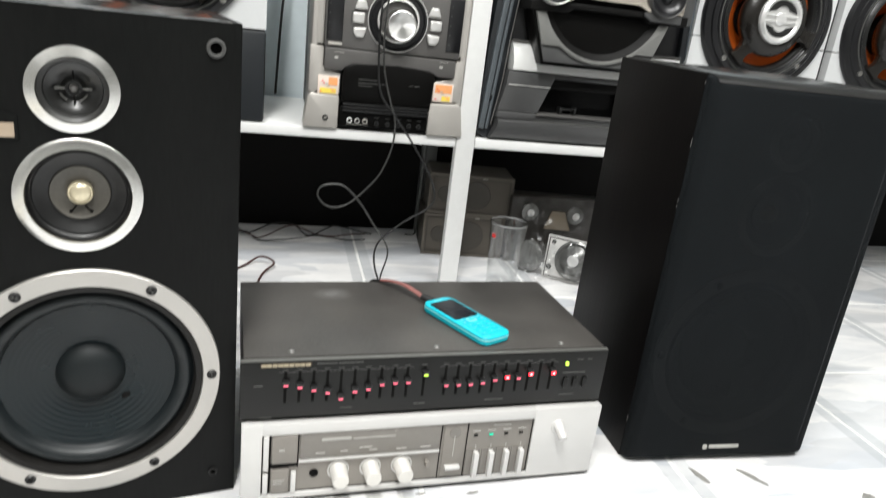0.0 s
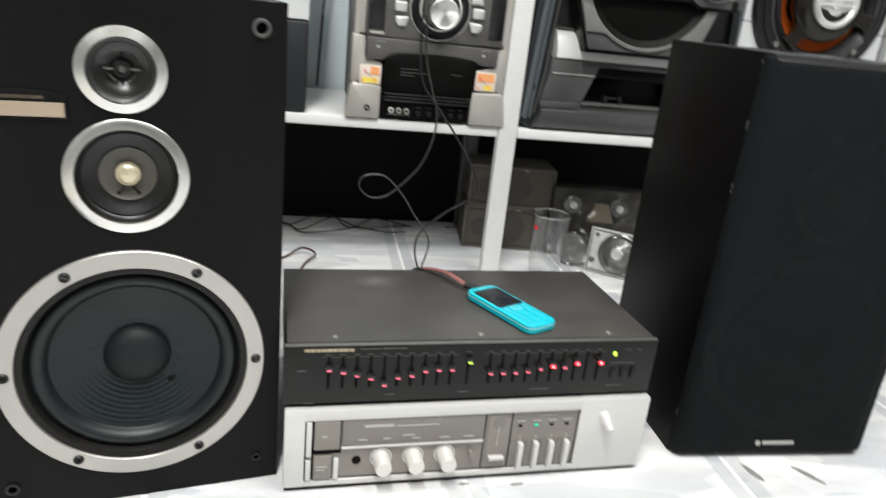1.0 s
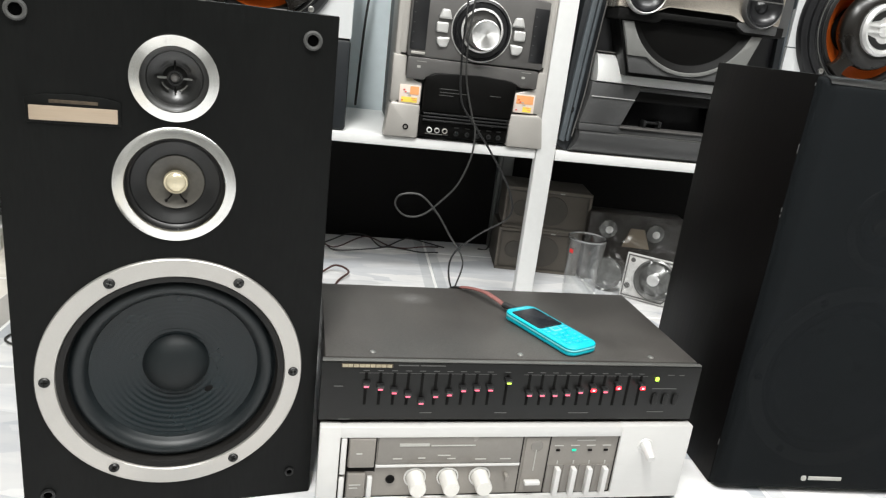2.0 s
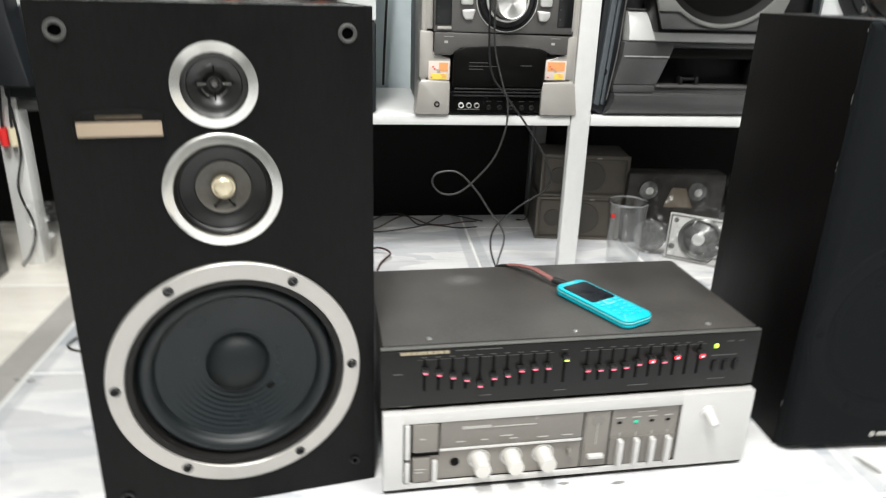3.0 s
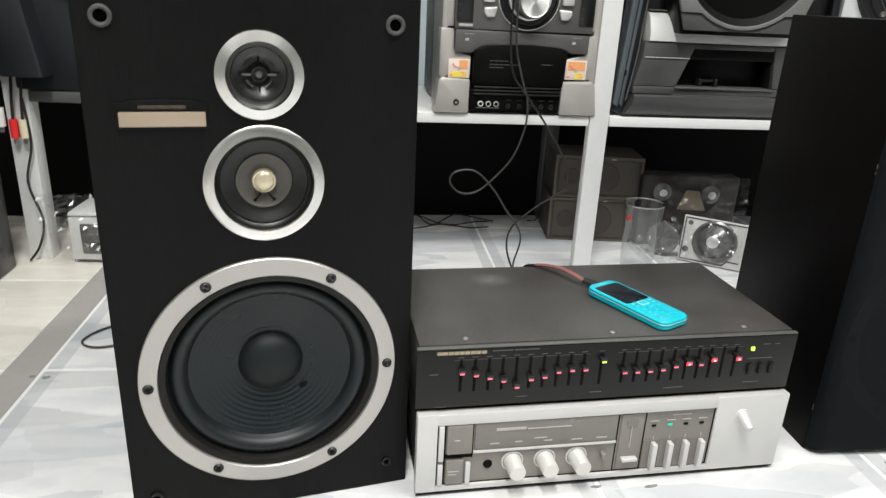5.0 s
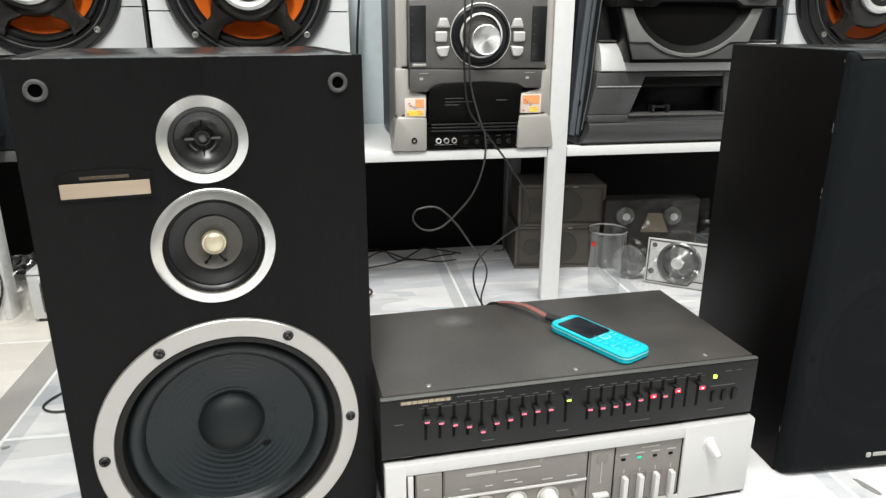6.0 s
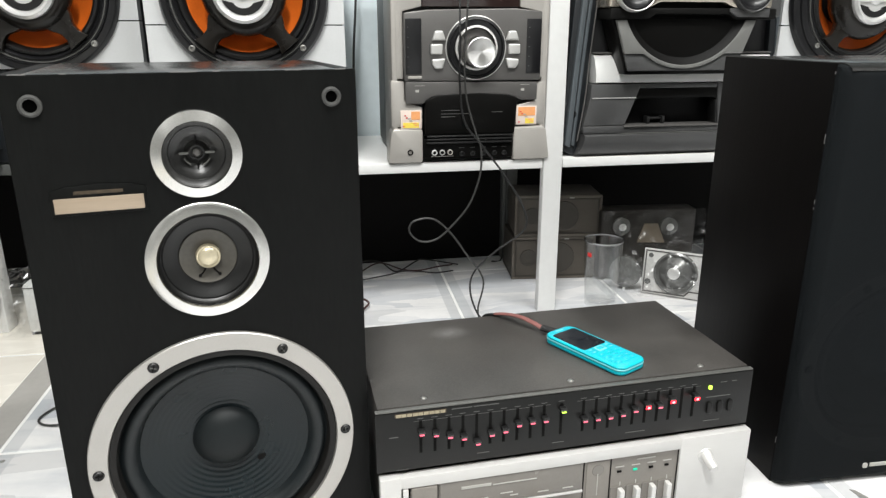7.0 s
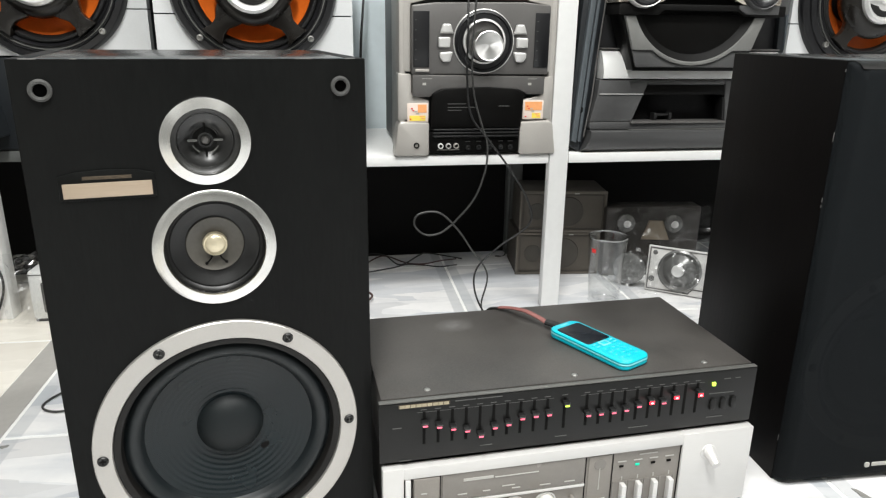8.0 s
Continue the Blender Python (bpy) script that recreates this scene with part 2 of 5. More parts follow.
INK = surface("grey_print", (0.10, 0.10, 0.095), 0.6, 0, 0.1)
PALEINK = surface("pale_print", (0.45, 0.44, 0.41), 0.6, 0, 0.1)
GOLDINK = surface("gold_badge", (0.42, 0.36, 0.25), 0.4, 0.4, 0.3, 150, 400)
WORNINK = surface("worn_gold_print", (0.065, 0.048, 0.030), 0.5, 0.2, 0.4, 220, 500)
SILVER = surface("satin_silver_face", (0.67, 0.66, 0.64), 0.38, 0.25, 0.04, 10, 500, 0.05, stretch=(0.15, 1, 3))
TAUPE = surface("taupe_panel", (0.245, 0.226, 0.202), 0.42, 0.15, 0.07, 20, 400)
TAUPE2 = surface("taupe_window", (0.215, 0.200, 0.180), 0.25, 0.1, 0.06, 20, 400)
KNOB = surface("cream_metal_knob", (0.74, 0.72, 0.68), 0.34, 0.3, 0.04, 40, 400)
STEEL = surface("screw_steel", (0.45, 0.44, 0.42), 0.35, 0.9, 0.1, 100, 500)
TEAL = surface("turquoise_plastic", (0.0, 0.49, 0.60), 0.32, 0, 0.05, 20, 300, coat=0.2)
TEALPALE = surface("pale_turquoise_edge", (0.20, 0.62, 0.65), 0.35, 0, 0.05)
SCREEN = surface("black_phone_glass", (0.006, 0.008, 0.012), 0.28, 0, 0.1, coat=0.0, spec=0.3)
REDSTRAP = surface("worn_red_cord", (0.22, 0.085, 0.075), 0.7, 0, 0.3, 60, 500, 0.3)
CABLE = surface("black_cable", (0.014, 0.014, 0.014), 0.45, 0, 0.2)
GREYCABLE = surface("grey_cable", (0.038, 0.038, 0.036), 0.45, 0, 0.2)
BROWNCABLE = surface("brown_red_wire", (0.055, 0.022, 0.019), 0.55, 0, 0.2)
SHELFWHITE = surface("white_melamine", (0.80, 0.80, 0.785), 0.4, 0, 0.04, 5, 80, 0.04)
WALLBLUE = surface("pale_blue_paint", (0.76, 0.85, 0.88), 0.65, 0, 0.06, 3, 60, 0.12)
# chosen dark for the unseen walls, to weaken fill light and reflections
WALLGREY = surface("dim_unseen_wall", (0.32, 0.32, 0.31), 0.7, 0, 0.05, 3, 60, 0.12)
WALLWHITE = surface("white_wall_paint", (0.74, 0.74, 0.72), 0.7, 0, 0.05, 3, 60, 0.12)
MCSILVER = surface("warm_silver_plastic", (0.50, 0.475, 0.44), 0.36, 0.35, 0.05, 15, 400)
MCGREY = surface("gunmetal_plastic", (0.125, 0.12, 0.115), 0.36, 0.3, 0.08, 15, 500)
MCDARK = surface("dark_display", (0.030, 0.018, 0.016), 0.18, 0, 0.1, coat=0.3)
# hi-fi side grey; also the painted shade on two shelf parts
MCSIDE = surface("grey_side_or_shaded_shelf", (0.11, 0.115, 0.11), 0.45, 0.1, 0.1, 10, 300)
CHROME = brushed("spun_chrome_knob", (0.90, 0.89, 0.87), 0.40, 0.0)
CHROME.node_tree.nodes["Principled BSDF"].inputs["Anisotropic"].default_value = 0.8
TAPEBLACK = surface("dull_black_bay", (0.004, 0.0038, 0.0035), 0.35, 0, 0.2, 10, 300, spec=0.12)
STICKER = surface("sticker_pale", (0.78, 0.66, 0.58), 0.5, 0, 0.05)
STICKORANGE = surface("sticker_orange", (0.86, 0.38, 0.15), 0.5, 0, 0.1)
STICKYELLOW = surface("sticker_yellow", (0.88, 0.68, 0.10), 0.5, 0, 0.1)
BBGREY = surface("dark_silver_plastic", (0.095, 0.095, 0.095), 0.38, 0.35, 0.1, 10, 400)
BBBLACK = surface("gloss_black_plastic", (0.009, 0.009, 0.010), 0.3, 0, 0.2, 10, 300)
BBSILVER = surface("bright_silver_plastic", (0.68, 0.67, 0.65), 0.3, 0.45, 0.05, 15, 400)
BANDSILVER = surface("white_silver_band", (0.82, 0.82, 0.80), 0.32, 0.1, 0.04, 15, 400)
DISHBLACK = surface("matt_dish_black", (0.005, 0.0048, 0.0045), 0.55, 0, 0.2, 10, 300, spec=0.15)
CRADLE = surface("mid_grey_plastic", (0.20, 0.20, 0.19), 0.42, 0.2, 0.06, 12, 400)
CHAMPAGNE = surface("champagne_metal", (0.60, 0.54, 0.46), 0.19, 0.85, 0.06, 14, 300, 0.03, stretch=(0.1, 1, 3))
# charcoal wing brightened to blue-grey: light on the facets put in the colour
WINGLIT = surface("lit_wing_facet", (0.10, 0.115, 0.125), 0.38, 0.1, 0.12, 12, 300)
ORANGE = surface("orange_cone", (0.64, 0.125, 0.012), 0.42, 0.05, 0.12, 40, 300)
CAPSILVER = surface("silver_cap", (0.86, 0.855, 0.84), 0.32, 0.55, 0.05, 40, 300)
PANELWHITE = surface("silver_white_panel", (0.66, 0.67, 0.67), 0.4, 0.1, 0.04, 8, 300)
CABDARK = surface("charcoal_cabinet", (0.012, 0.0145, 0.017), 0.45, 0, 0.15, 10, 300)
DOME = surface("grey_glossy_dome", (0.15, 0.15, 0.145), 0.24, 0.4, 0.2, 30, 300)
TRAYDARK = surface("dark_tray", (0.020, 0.017, 0.014), 0.45, 0, 0.3, 18, 200)
CARD = surface("buff_card", (0.22, 0.18, 0.13), 0.6, 0, 0.1)
BOXBROWN = surface("brown_grey_cabinet", (0.115, 0.10, 0.082), 0.5, 0, 0.15, 12, 250, 0.1)
BOXGRILLE = surface("brown_grey_grille", (0.095, 0.083, 0.068), 0.7, 0, 0.15, 30, 700, 0.4)
BOXDRIVER = surface("brown_grey_driver", (0.060, 0.053, 0.044), 0.6, 0, 0.15, 30, 500)
BEIGE = surface("beige_plastic", (0.62, 0.55, 0.44), 0.5, 0, 0.06)
WHITEPLASTIC = surface("white_plastic", (0.74, 0.74, 0.72), 0.35, 0, 0.05)
REDPLASTIC = surface("red_plug", (0.72, 0.03, 0.03), 0.35, 0, 0.1)
CREAMPLUG = surface("cream_plug", (0.74, 0.66, 0.46), 0.4, 0, 0.1)
DIRT = surface("dark_scuff", (0.24, 0.235, 0.22), 0.7, 0, 0.3, 80, 300)
GROUT = surface("pale_grout", (0.82, 0.82, 0.80), 0.6, 0, 0.06, 20, 200, 0.1)
TILE = tile_material("printed_tile", (0.84, 0.83, 0.82), ((0.46, 0.49, 0.54), (0.57, 0.565, 0.565)), (0.42, 0.44, 0.46), 0.147)
CREAMTILE = tile_material("cream_tile", (0.87, 0.83, 0.75), ((0.70, 0.66, 0.58), (0.74, 0.70, 0.63)), (0.74, 0.70, 0.63), 0.4)
GREYBAND = surface("grey_band_tile", (0.40, 0.385, 0.36), 0.35, 0, 0.08, 12, 90, 0.03)
REDLED = glow("red_led", (1.0, 0.15, 0.23), 0.55)
REDLEDHOT = glow("bright_red_led", (1.0, 0.02, 0.035), 3.2)
REDCORE = glow("red_led_core", (1.0, 0.35, 0.38), 4.0)
GREENLED = glow("yellow_green_led", (0.55, 0.9, 0.08), 1.3)
TEALLED = glow("green_led", (0.0, 0.5, 0.30), 0.6)
TUBEGLOW = glow("lamp_tube", (0.95, 0.98, 1.0), 6.0)
GLASSRIM = clear("glass_rim", (0.95, 0.96, 0.96), 0.1, 0.55)
GLASS = clear("thin_glass", (0.97, 0.975, 0.975), 0.04, 0.07, slant=0.5)
FILM = clear("crumpled_clear_film", (0.95, 0.955, 0.955), 0.22, 0.10, 0.22, 0.35)
FILMTHIN = clear("thin_clear_film", (0.94, 0.94, 0.935), 0.22, 0.04, 0.2, 0.3)


# ---- shape helpers ----
def part(name, bm, material, parent, label="", smooth=True, m=None, at=None):
    """One mesh object under a thing or a part, in the parent's own axes; at: its own centre."""
    if m is not None:
        bm.transform(m)
    me = bpy.data.meshes.new(name)
    bm.to_mesh(me)
    bm.free()
    me.materials.append(material)
    if smooth:
        me.polygons.foreach_set("use_smooth", [True] * len(me.polygons))
        me.set_sharp_from_angle(angle=radians(35))
    ob = new(name, me)
    ob.parent = parent
    if at is not None:
        ob.location = at
    if label:
        ob["label"] = label
    return ob


def thing(name, m, label, category, group="", kind=""):
    ob = new(name)
    ob.empty_display_size = 0.05
    ob.matrix_world = m
    return tagged(ob, label, category, group, kind)


def box(x0, x1, y0, y1, z0, z1, bevel=0.0, seg=2):
    bm = bmesh.new()
    bmesh.ops.create_cube(bm, size=1)
    for v in bm.verts:
        v.co = Vector(((x0 + x1) / 2 + v.co.x * (x1 - x0), (y0 + y1) / 2 + v.co.y * (y1 - y0), (z0 + z1) / 2 + v.co.z * (z1 - z0)))
    if bevel:
        bmesh.ops.bevel(bm, geom=bm.edges[:], offset=bevel, segments=seg, affect="EDGES", profile=0.5)
    return bm


def join(*bms):
    out = bmesh.new()
    for b in bms:
        me = bpy.data.meshes.new("tmp")
        b.to_mesh(me)
        b.free()
        out.from_mesh(me)
        bpy.data.meshes.remove(me)
    return out


def lathe(profile, cx, cz, n=72, y=0.0, closed=False):
    """A profile of (radius, distance forward) turned about an axis along y; forward is -y."""
    bm = bmesh.new()
    rings = []
    for r, d in profile:
        if r < 1e-6:
            rings.append([bm.verts.new((cx, y - d, cz))])
        else:
            rings.append([bm.verts.new((cx + r * math.cos(2 * math.pi * k / n), y - d, cz + r * math.sin(2 * math.pi * k / n))) for k in range(n)])
    pairs = list(zip(rings, rings[1:])) + ([(rings[-1], rings[0])] if closed else [])
    for a, b in pairs:
        for k in range(n):
            j = (k + 1) % n
            if len(a) == 1 and len(b) == 1:
                continue
            if len(a) == 1:
                bm.faces.new((a[0], b[j], b[k]))
            elif len(b) == 1:
                bm.faces.new((a[k], a[j], b[0]))
            else:
                bm.faces.new((a[k], a[j], b[j], b[k]))
    bmesh.ops.recalc_face_normals(bm, faces=bm.faces[:])
    return bm


def prism(outline, y0, y1, bevel=0.0, seg=2):
    """An outline of (x, z) given depth from y0 to y1."""
    bm = bmesh.new()
    a = [bm.verts.new((x, y0, z)) for x, z in outline]
    b = [bm.verts.new((x, y1, z)) for x, z in outline]
    bm.faces.new(a)
    bm.faces.new(b[::-1])
    n = len(a)
    for k in range(n):
        bm.faces.new((a[k], b[k], b[(k + 1) % n], a[(k + 1) % n]))
    bmesh.ops.recalc_face_normals(bm, faces=bm.faces[:])
    if bevel:
        bmesh.ops.bevel(bm, geom=bm.edges[:], offset=bevel, segments=seg, affect="EDGES", profile=0.5)
    return bm


def rounded(x0, x1, z0, z1, r, n=6):
    pts = []
    for cx, cz, a0 in ((x1 - r, z1 - r, 0), (x0 + r, z1 - r, 90), (x0 + r, z0 + r, 180), (x1 - r, z0 + r, 270)):
        for k in range(n + 1):
            a = radians(a0 + 90 * k / n)
            pts.append((cx + r * math.cos(a), cz + r * math.sin(a)))
    return pts


def smooth_line(points, steps=8):
    """Catmull-Rom through the points."""
    p = [Vector(q) for q in points]
    p = [p[0] * 2 - p[1]] + p + [p[-1] * 2 - p[-2]]
    out = []
    for i in range(1, len(p) - 2):
        for k in range(steps):
            t = k / steps
            out.append(0.5 * ((2 * p[i]) + (p[i + 1] - p[i - 1]) * t + (2 * p[i - 1] - 5 * p[i] + 4 * p[i + 1] - p[i + 2]) * t * t
                              + (3 * p[i] - p[i - 1] - 3 * p[i + 1] + p[i + 2]) * t ** 3))
    out.append(p[-2])
    return out


def tube(points, radius, sides=8, flat=1.0, smooth=True):
    line = smooth_line(points) if smooth else [Vector(q) for q in points]
    bm = bmesh.new()
    rings, side = [], None
    for i, q in enumerate(line):
        way = (line[min(i + 1, len(line) - 1)] - line[max(i - 1, 0)]).normalized()
        if side is None:
            side = way.cross(Vector((0, 0, 1)))
            side = side.normalized() if side.length > 0.1 else Vector((1, 0, 0))
        side = (side - way * side.dot(way)).normalized()
        up = side.cross(way)
        rings.append([bm.verts.new(q + side * radius * math.cos(2 * math.pi * k / sides) + up * radius * flat * math.sin(2 * math.pi * k / sides)) for k in range(sides)])
    for a, b in zip(rings, rings[1:]):
        for k in range(sides):
            bm.faces.new((a[k], a[(k + 1) % sides], b[(k + 1) % sides], b[k]))
    bm.faces.new(rings[0])
    bm.faces.new(rings[-1][::-1])
    bmesh.ops.recalc_face_normals(bm, faces=bm.faces[:])
    return bm


def slab(name, x0, x1, y0, y1, z0, z1, material, label, category):
    """A piece of the setting."""
    ob = part(name, box(x0, x1, y0, y1, z0, z1), material, None, smooth=False)
    return tagged(ob, label, category, kind="structure")


# ---- the room ----
X0, X1, Y0, Y1, ZC = -1.75, 2.45, -2.6, 1.025, 2.42
slab("wall_north", X0, X1, Y1, Y1 + 0.12, 0, ZC, WALLBLUE, "pale blue painted wall behind the shelves", "wall")
# three walls out of view close the room; their grey limits the bounce
slab("wall_south", X0, X1, Y0 - 0.12, Y0, 0, ZC, WALLGREY, "unseen closing wall of the room, grey to cut bounced light", "wall")
slab("wall_west", X0 - 0.12, X0, Y0 - 0.12, Y1 + 0.12, 0, ZC, WALLGREY, "unseen closing wall of the room, grey to cut bounced light", "wall")
slab("wall_east", X1, X1 + 0.12, Y0 - 0.12, Y1 + 0.12, 0, ZC, WALLGREY, "unseen closing wall of the room, grey to cut bounced light", "wall")
slab("ceiling", X0 - 0.12, X1 + 0.12, Y0 - 0.12, Y1 + 0.12, ZC, ZC + 0.1, WALLWHITE, "plain white ceiling", "ceiling")

# added fixtures for the assumed tubes, never in view
for tx, ty, tz, tl, tyaw in TUBES:
    lamp = thing("ceiling_light", pose(tx, ty, tz + 0.02, 0, 0, tyaw), "unseen white batten lamp added under the ceiling for light", "lamp", "ceiling lamps")
    part("housing", box(-tl / 2, tl / 2, -0.04, 0.04, 0.03, 0.2, 0.004), WHITEPLASTIC, lamp)
    part("tube", tube([(-tl / 2 + 0.03, 0, 0), (tl / 2 - 0.03, 0, 0)], 0.013, 12, smooth=False), TUBEGLOW, lamp, "glowing tube")

# ---- shelf unit ----
SHELF = pose(0.415, 0.607, 0, 0, 0, -2.5)
shelf = thing("shelf_unit", SHELF, "white melamine shelving with square posts along the wall", "shelf")
for u in (0.0, 1.0):
    part("post", box(u - 0.018, u + 0.018, 0, 0.020, 0, 2.1, 0.002), SHELFWHITE, shelf)
    part("rear_post", box(u - 0.018, u + 0.018, 0.328, 0.362, 0.3045, 2.1, 0.002), SHELFWHITE, shelf)
for a, b in ((-0.70, -0.0195), (0.0195, 0.9805), (1.0195, 1.9)):
    part("shelf_board", box(a, b, 0.001, 0.362, 0.286, 0.304, 0.0015), SHELFWHITE, shelf)
# dim grey instead of shelf white: the shade under the board is painted in
part("lower_rear_post", box(0.0, 0.034, 0.336, 0.3635, 0.0, 0.2855, 0.002), MCSIDE, shelf, "rear post with its shade painted grey")
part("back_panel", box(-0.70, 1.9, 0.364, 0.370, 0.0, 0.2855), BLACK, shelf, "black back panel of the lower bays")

LEFTSHELF = pose(-0.603, 0.735, 0, 0, 0, -6.0)
shelf2 = thing("shelf_unit", LEFTSHELF, "white melamine shelving with a square post at the wall", "shelf")
part("post", box(-0.02, 0.02, 0, 0.036, 0, 2.1, 0.002), SHELFWHITE, shelf2)
# grey colour stands in for the shadow on this board
part("shelf_board", box(0.0215, 0.29, 0.001, 0.25, 0.292, 0.311, 0.0015), MCSIDE, shelf2, "shelf board with its shadow painted grey")
part("upper_ledge", box(-0.85, -0.0305, -0.012, 0.19, 0.427, 0.446, 0.0015), BEIGE, shelf2, "beige ledge over the black cabinets")
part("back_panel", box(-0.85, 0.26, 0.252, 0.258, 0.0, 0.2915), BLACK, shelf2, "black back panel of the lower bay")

# ---- the pair of three-way loudspeakers ----
SW, SH, SD = 0.2711, 0.4965, 0.212


def drivers(sp, open_front):
    # woofer
    wx, wz = -0.1358, 0.1512
    ring = part("woofer_ring", lathe([(0.1022, -0.003), (0.1024, 0.0030), (0.1032, 0.0042), (0.1188, 0.0040), (0.1195, 0.0032), (0.1197, 0.0)], wx, wz, 96), RINGMETAL, sp, "satin silver ring with six black screws")
    for k in range(6):
        a = radians(120 - 60 * k - 0.3)
        sx, sz = wx + 0.1110 * math.cos(a), wz + 0.1110 * math.sin(a)
        head = part("screw", lathe([(0, 0.0052), (0.0024, 0.0054), (0.0040, 0.0060), (0.0047, 0.0052), (0.0050, 0.0040)], sx, sz, 20), DARKPLASTIC, ring)
        for turn in (20 + 33 * k, 110 + 33 * k):
            part("cross_slot", box(-0.0026, 0.0026, -0.0062, -0.0053, -0.0004, 0.0004), INK if turn < 110 else BLACK, head, m=Matrix.Translation((sx, 0, sz)) @ Matrix.Rotation(radians(turn), 4, "Y"))
    part("gasket", lathe([(0.1024, 0.0012), (0.1017, 0.0022), (0.0985, 0.0020), (0.0962, 0.0008), (0.0950, -0.0030), (0.0946, -0.0085)], wx, wz, 96), GASKET, sp, "black gasket")
    part("surround", lathe([(0.0948, -0.0078), (0.0940, -0.0086), (0.0930, -0.0076), (0.0912, -0.0048), (0.0880, -0.0032), (0.0850, -0.0036), (0.0812, -0.0066), (0.0792, -0.0098), (0.0782, -0.0128), (0.0776, -0.0136), (0.0770, -0.0150)], wx, wz, 96), SURROUND, sp)
    prof = [(0.0775, -0.0138)]
    for k in range(110):
        r = 0.0772 - k * (0.0772 - 0.028) / 109
        d = -0.0136 - (0.0772 - r) * 0.24
        if 0.034 < r < 0.0735:
            d += 0.00011 * math.sin((r - 0.034) / 0.0049 * 2 * math.pi)
        prof.append((r, d))
    part("woofer_cone", lathe(prof, wx, wz, 96), CONE, sp)
    part("dust_cap", lathe([(0.0315, -0.0256), (0.0304, -0.0230), (0.0275, -0.0190), (0.0226, -0.0150), (0.0155, -0.0118), (0.0075, -0.0102), (0, -0.0098)], wx, wz, 64), DUSTCAP, sp)
    part("cone_mark", lathe([(0.0, 0.0010), (0.0028, 0.0007), (0.0035, -0.0012)], 0, 0, 16), BLACK, sp, "small dark oval mark on the cone", m=Matrix.Translation((wx + 0.031, 0.0219, wz - 0.029)) @ Matrix.Rotation(radians(-30), 4, "Y") @ Matrix.Scale(1.5, 4, (1, 0, 0)))
    # midrange
    mx, mz = -0.1355, 0.3388
    part("midrange_ring", lathe([(0.0412, -0.004), (0.0414, 0.0022), (0.0422, 0.0034), (0.0508, 0.0016), (0.0515, 0.0009), (0.0517, 0)], 0, 0, 96), SPUN, sp, "spun aluminium ring", at=(mx, 0, mz))
    part("midrange_surround", lathe([(0.0413, -0.003), (0.0404, -0.0062), (0.0385, -0.0078), (0.0370, -0.0074), (0.0340, -0.0088), (0.0300, -0.0112), (0.0265, -0.0126), (0.0252, -0.0128), (0.0243, -0.0122)], mx, mz, 72), RUBBER, sp)
    part("midrange_cone", lathe([(0.0246, -0.0118), (0.0240, -0.0112), (0.0232, -0.0116), (0.0215, -0.0126), (0.0095, -0.0150)], mx, mz, 72), MIDCONE, sp)
    part("midrange_dome", lathe([(0.0106, -0.0150), (0.0104, -0.0100), (0.0098, -0.0092), (0.0088, -0.0094), (0.0082, -0.0086), (0.0055, -0.0070), (0, -0.0062)], mx, mz, 40), GOLDCAP, sp, "pale gold dome")
    for s in (-1, 1):
        part("lead_wire", tube([(mx + s * 0.0028, 0.0118, mz - 0.0095), (mx + s * 0.0048, 0.0105, mz - 0.0132), (mx + s * 0.0080, 0.0122, mz - 0.0170)], 0.0007, 6), BLACK, sp)
        part("lead_joint", lathe([(0, 0.0014), (0.0012, 0.0010), (0.0015, 0.0), (0.0012, -0.0006)], mx + s * 0.0083, mz - 0.0175, 12, y=0.0128), BLACK, sp)
    # tweeter
    tx, tz = -0.1360, 0.4306
    part("tweeter_ring", lathe([(0.0264, -0.003), (0.0266, 0.0035), (0.0275, 0.0058), (0.0358, 0.0022), (0.0364, 0.0010), (0.0366, 0)], 0, 0, 80), SPUN, sp, "spun aluminium ring", at=(tx, 0, tz))
    part("tweeter_rim", lathe([(0.0266, -0.001), (0.0255, -0.0022), (0.0232, -0.0030), (0.0226, -0.0046)], tx, tz, 64), INKPLASTIC, sp)
    part("tweeter_horn", lathe([(0.0228, -0.0046), (0.0222, -0.0062), (0.0208, -0.0064), (0.0160, -0.0092), (0.0120, -0.0118), (0.0100, -0.0128), (0.0066, -0.0100), (0.0062, -0.0085), (0.0050, -0.0085), (0.0046, -0.0120), (0, -0.0120)], tx, tz, 64), HORN, sp)
    part("phase_plug", lathe([(0.0036, -0.012), (0.0034, -0.0076), (0.0022, -0.0060), (0, -0.0056)], tx, tz, 24), MCGREY, sp, "small grey phase plug")
    for a in range(4):
        turn = Matrix.Translation((tx, 0, tz)) @ Matrix.Rotation(radians(90 * a), 4, "Y")
        if a % 2:
            part("guard_bar", box(0.0066, 0.0138, 0.0088, 0.0102, -0.0006, 0.0006, 0.0003), BLACK, sp, m=turn)
        else:
            part("guard_bar", box(0.0066, 0.0142, 0.0066, 0.0086, -0.0010, 0.0010, 0.0006), TRIMDARK, sp, m=turn)
        arch = [(0.0112 * math.cos(radians(b)), 0.0090, 0.0112 * math.sin(radians(b))) for b in range(22, 69, 8)]
        part("guard_arc", tube(arch, 0.0006, 6), TRIMDARK if a in (1, 2) else INKPLASTIC, sp, m=turn)


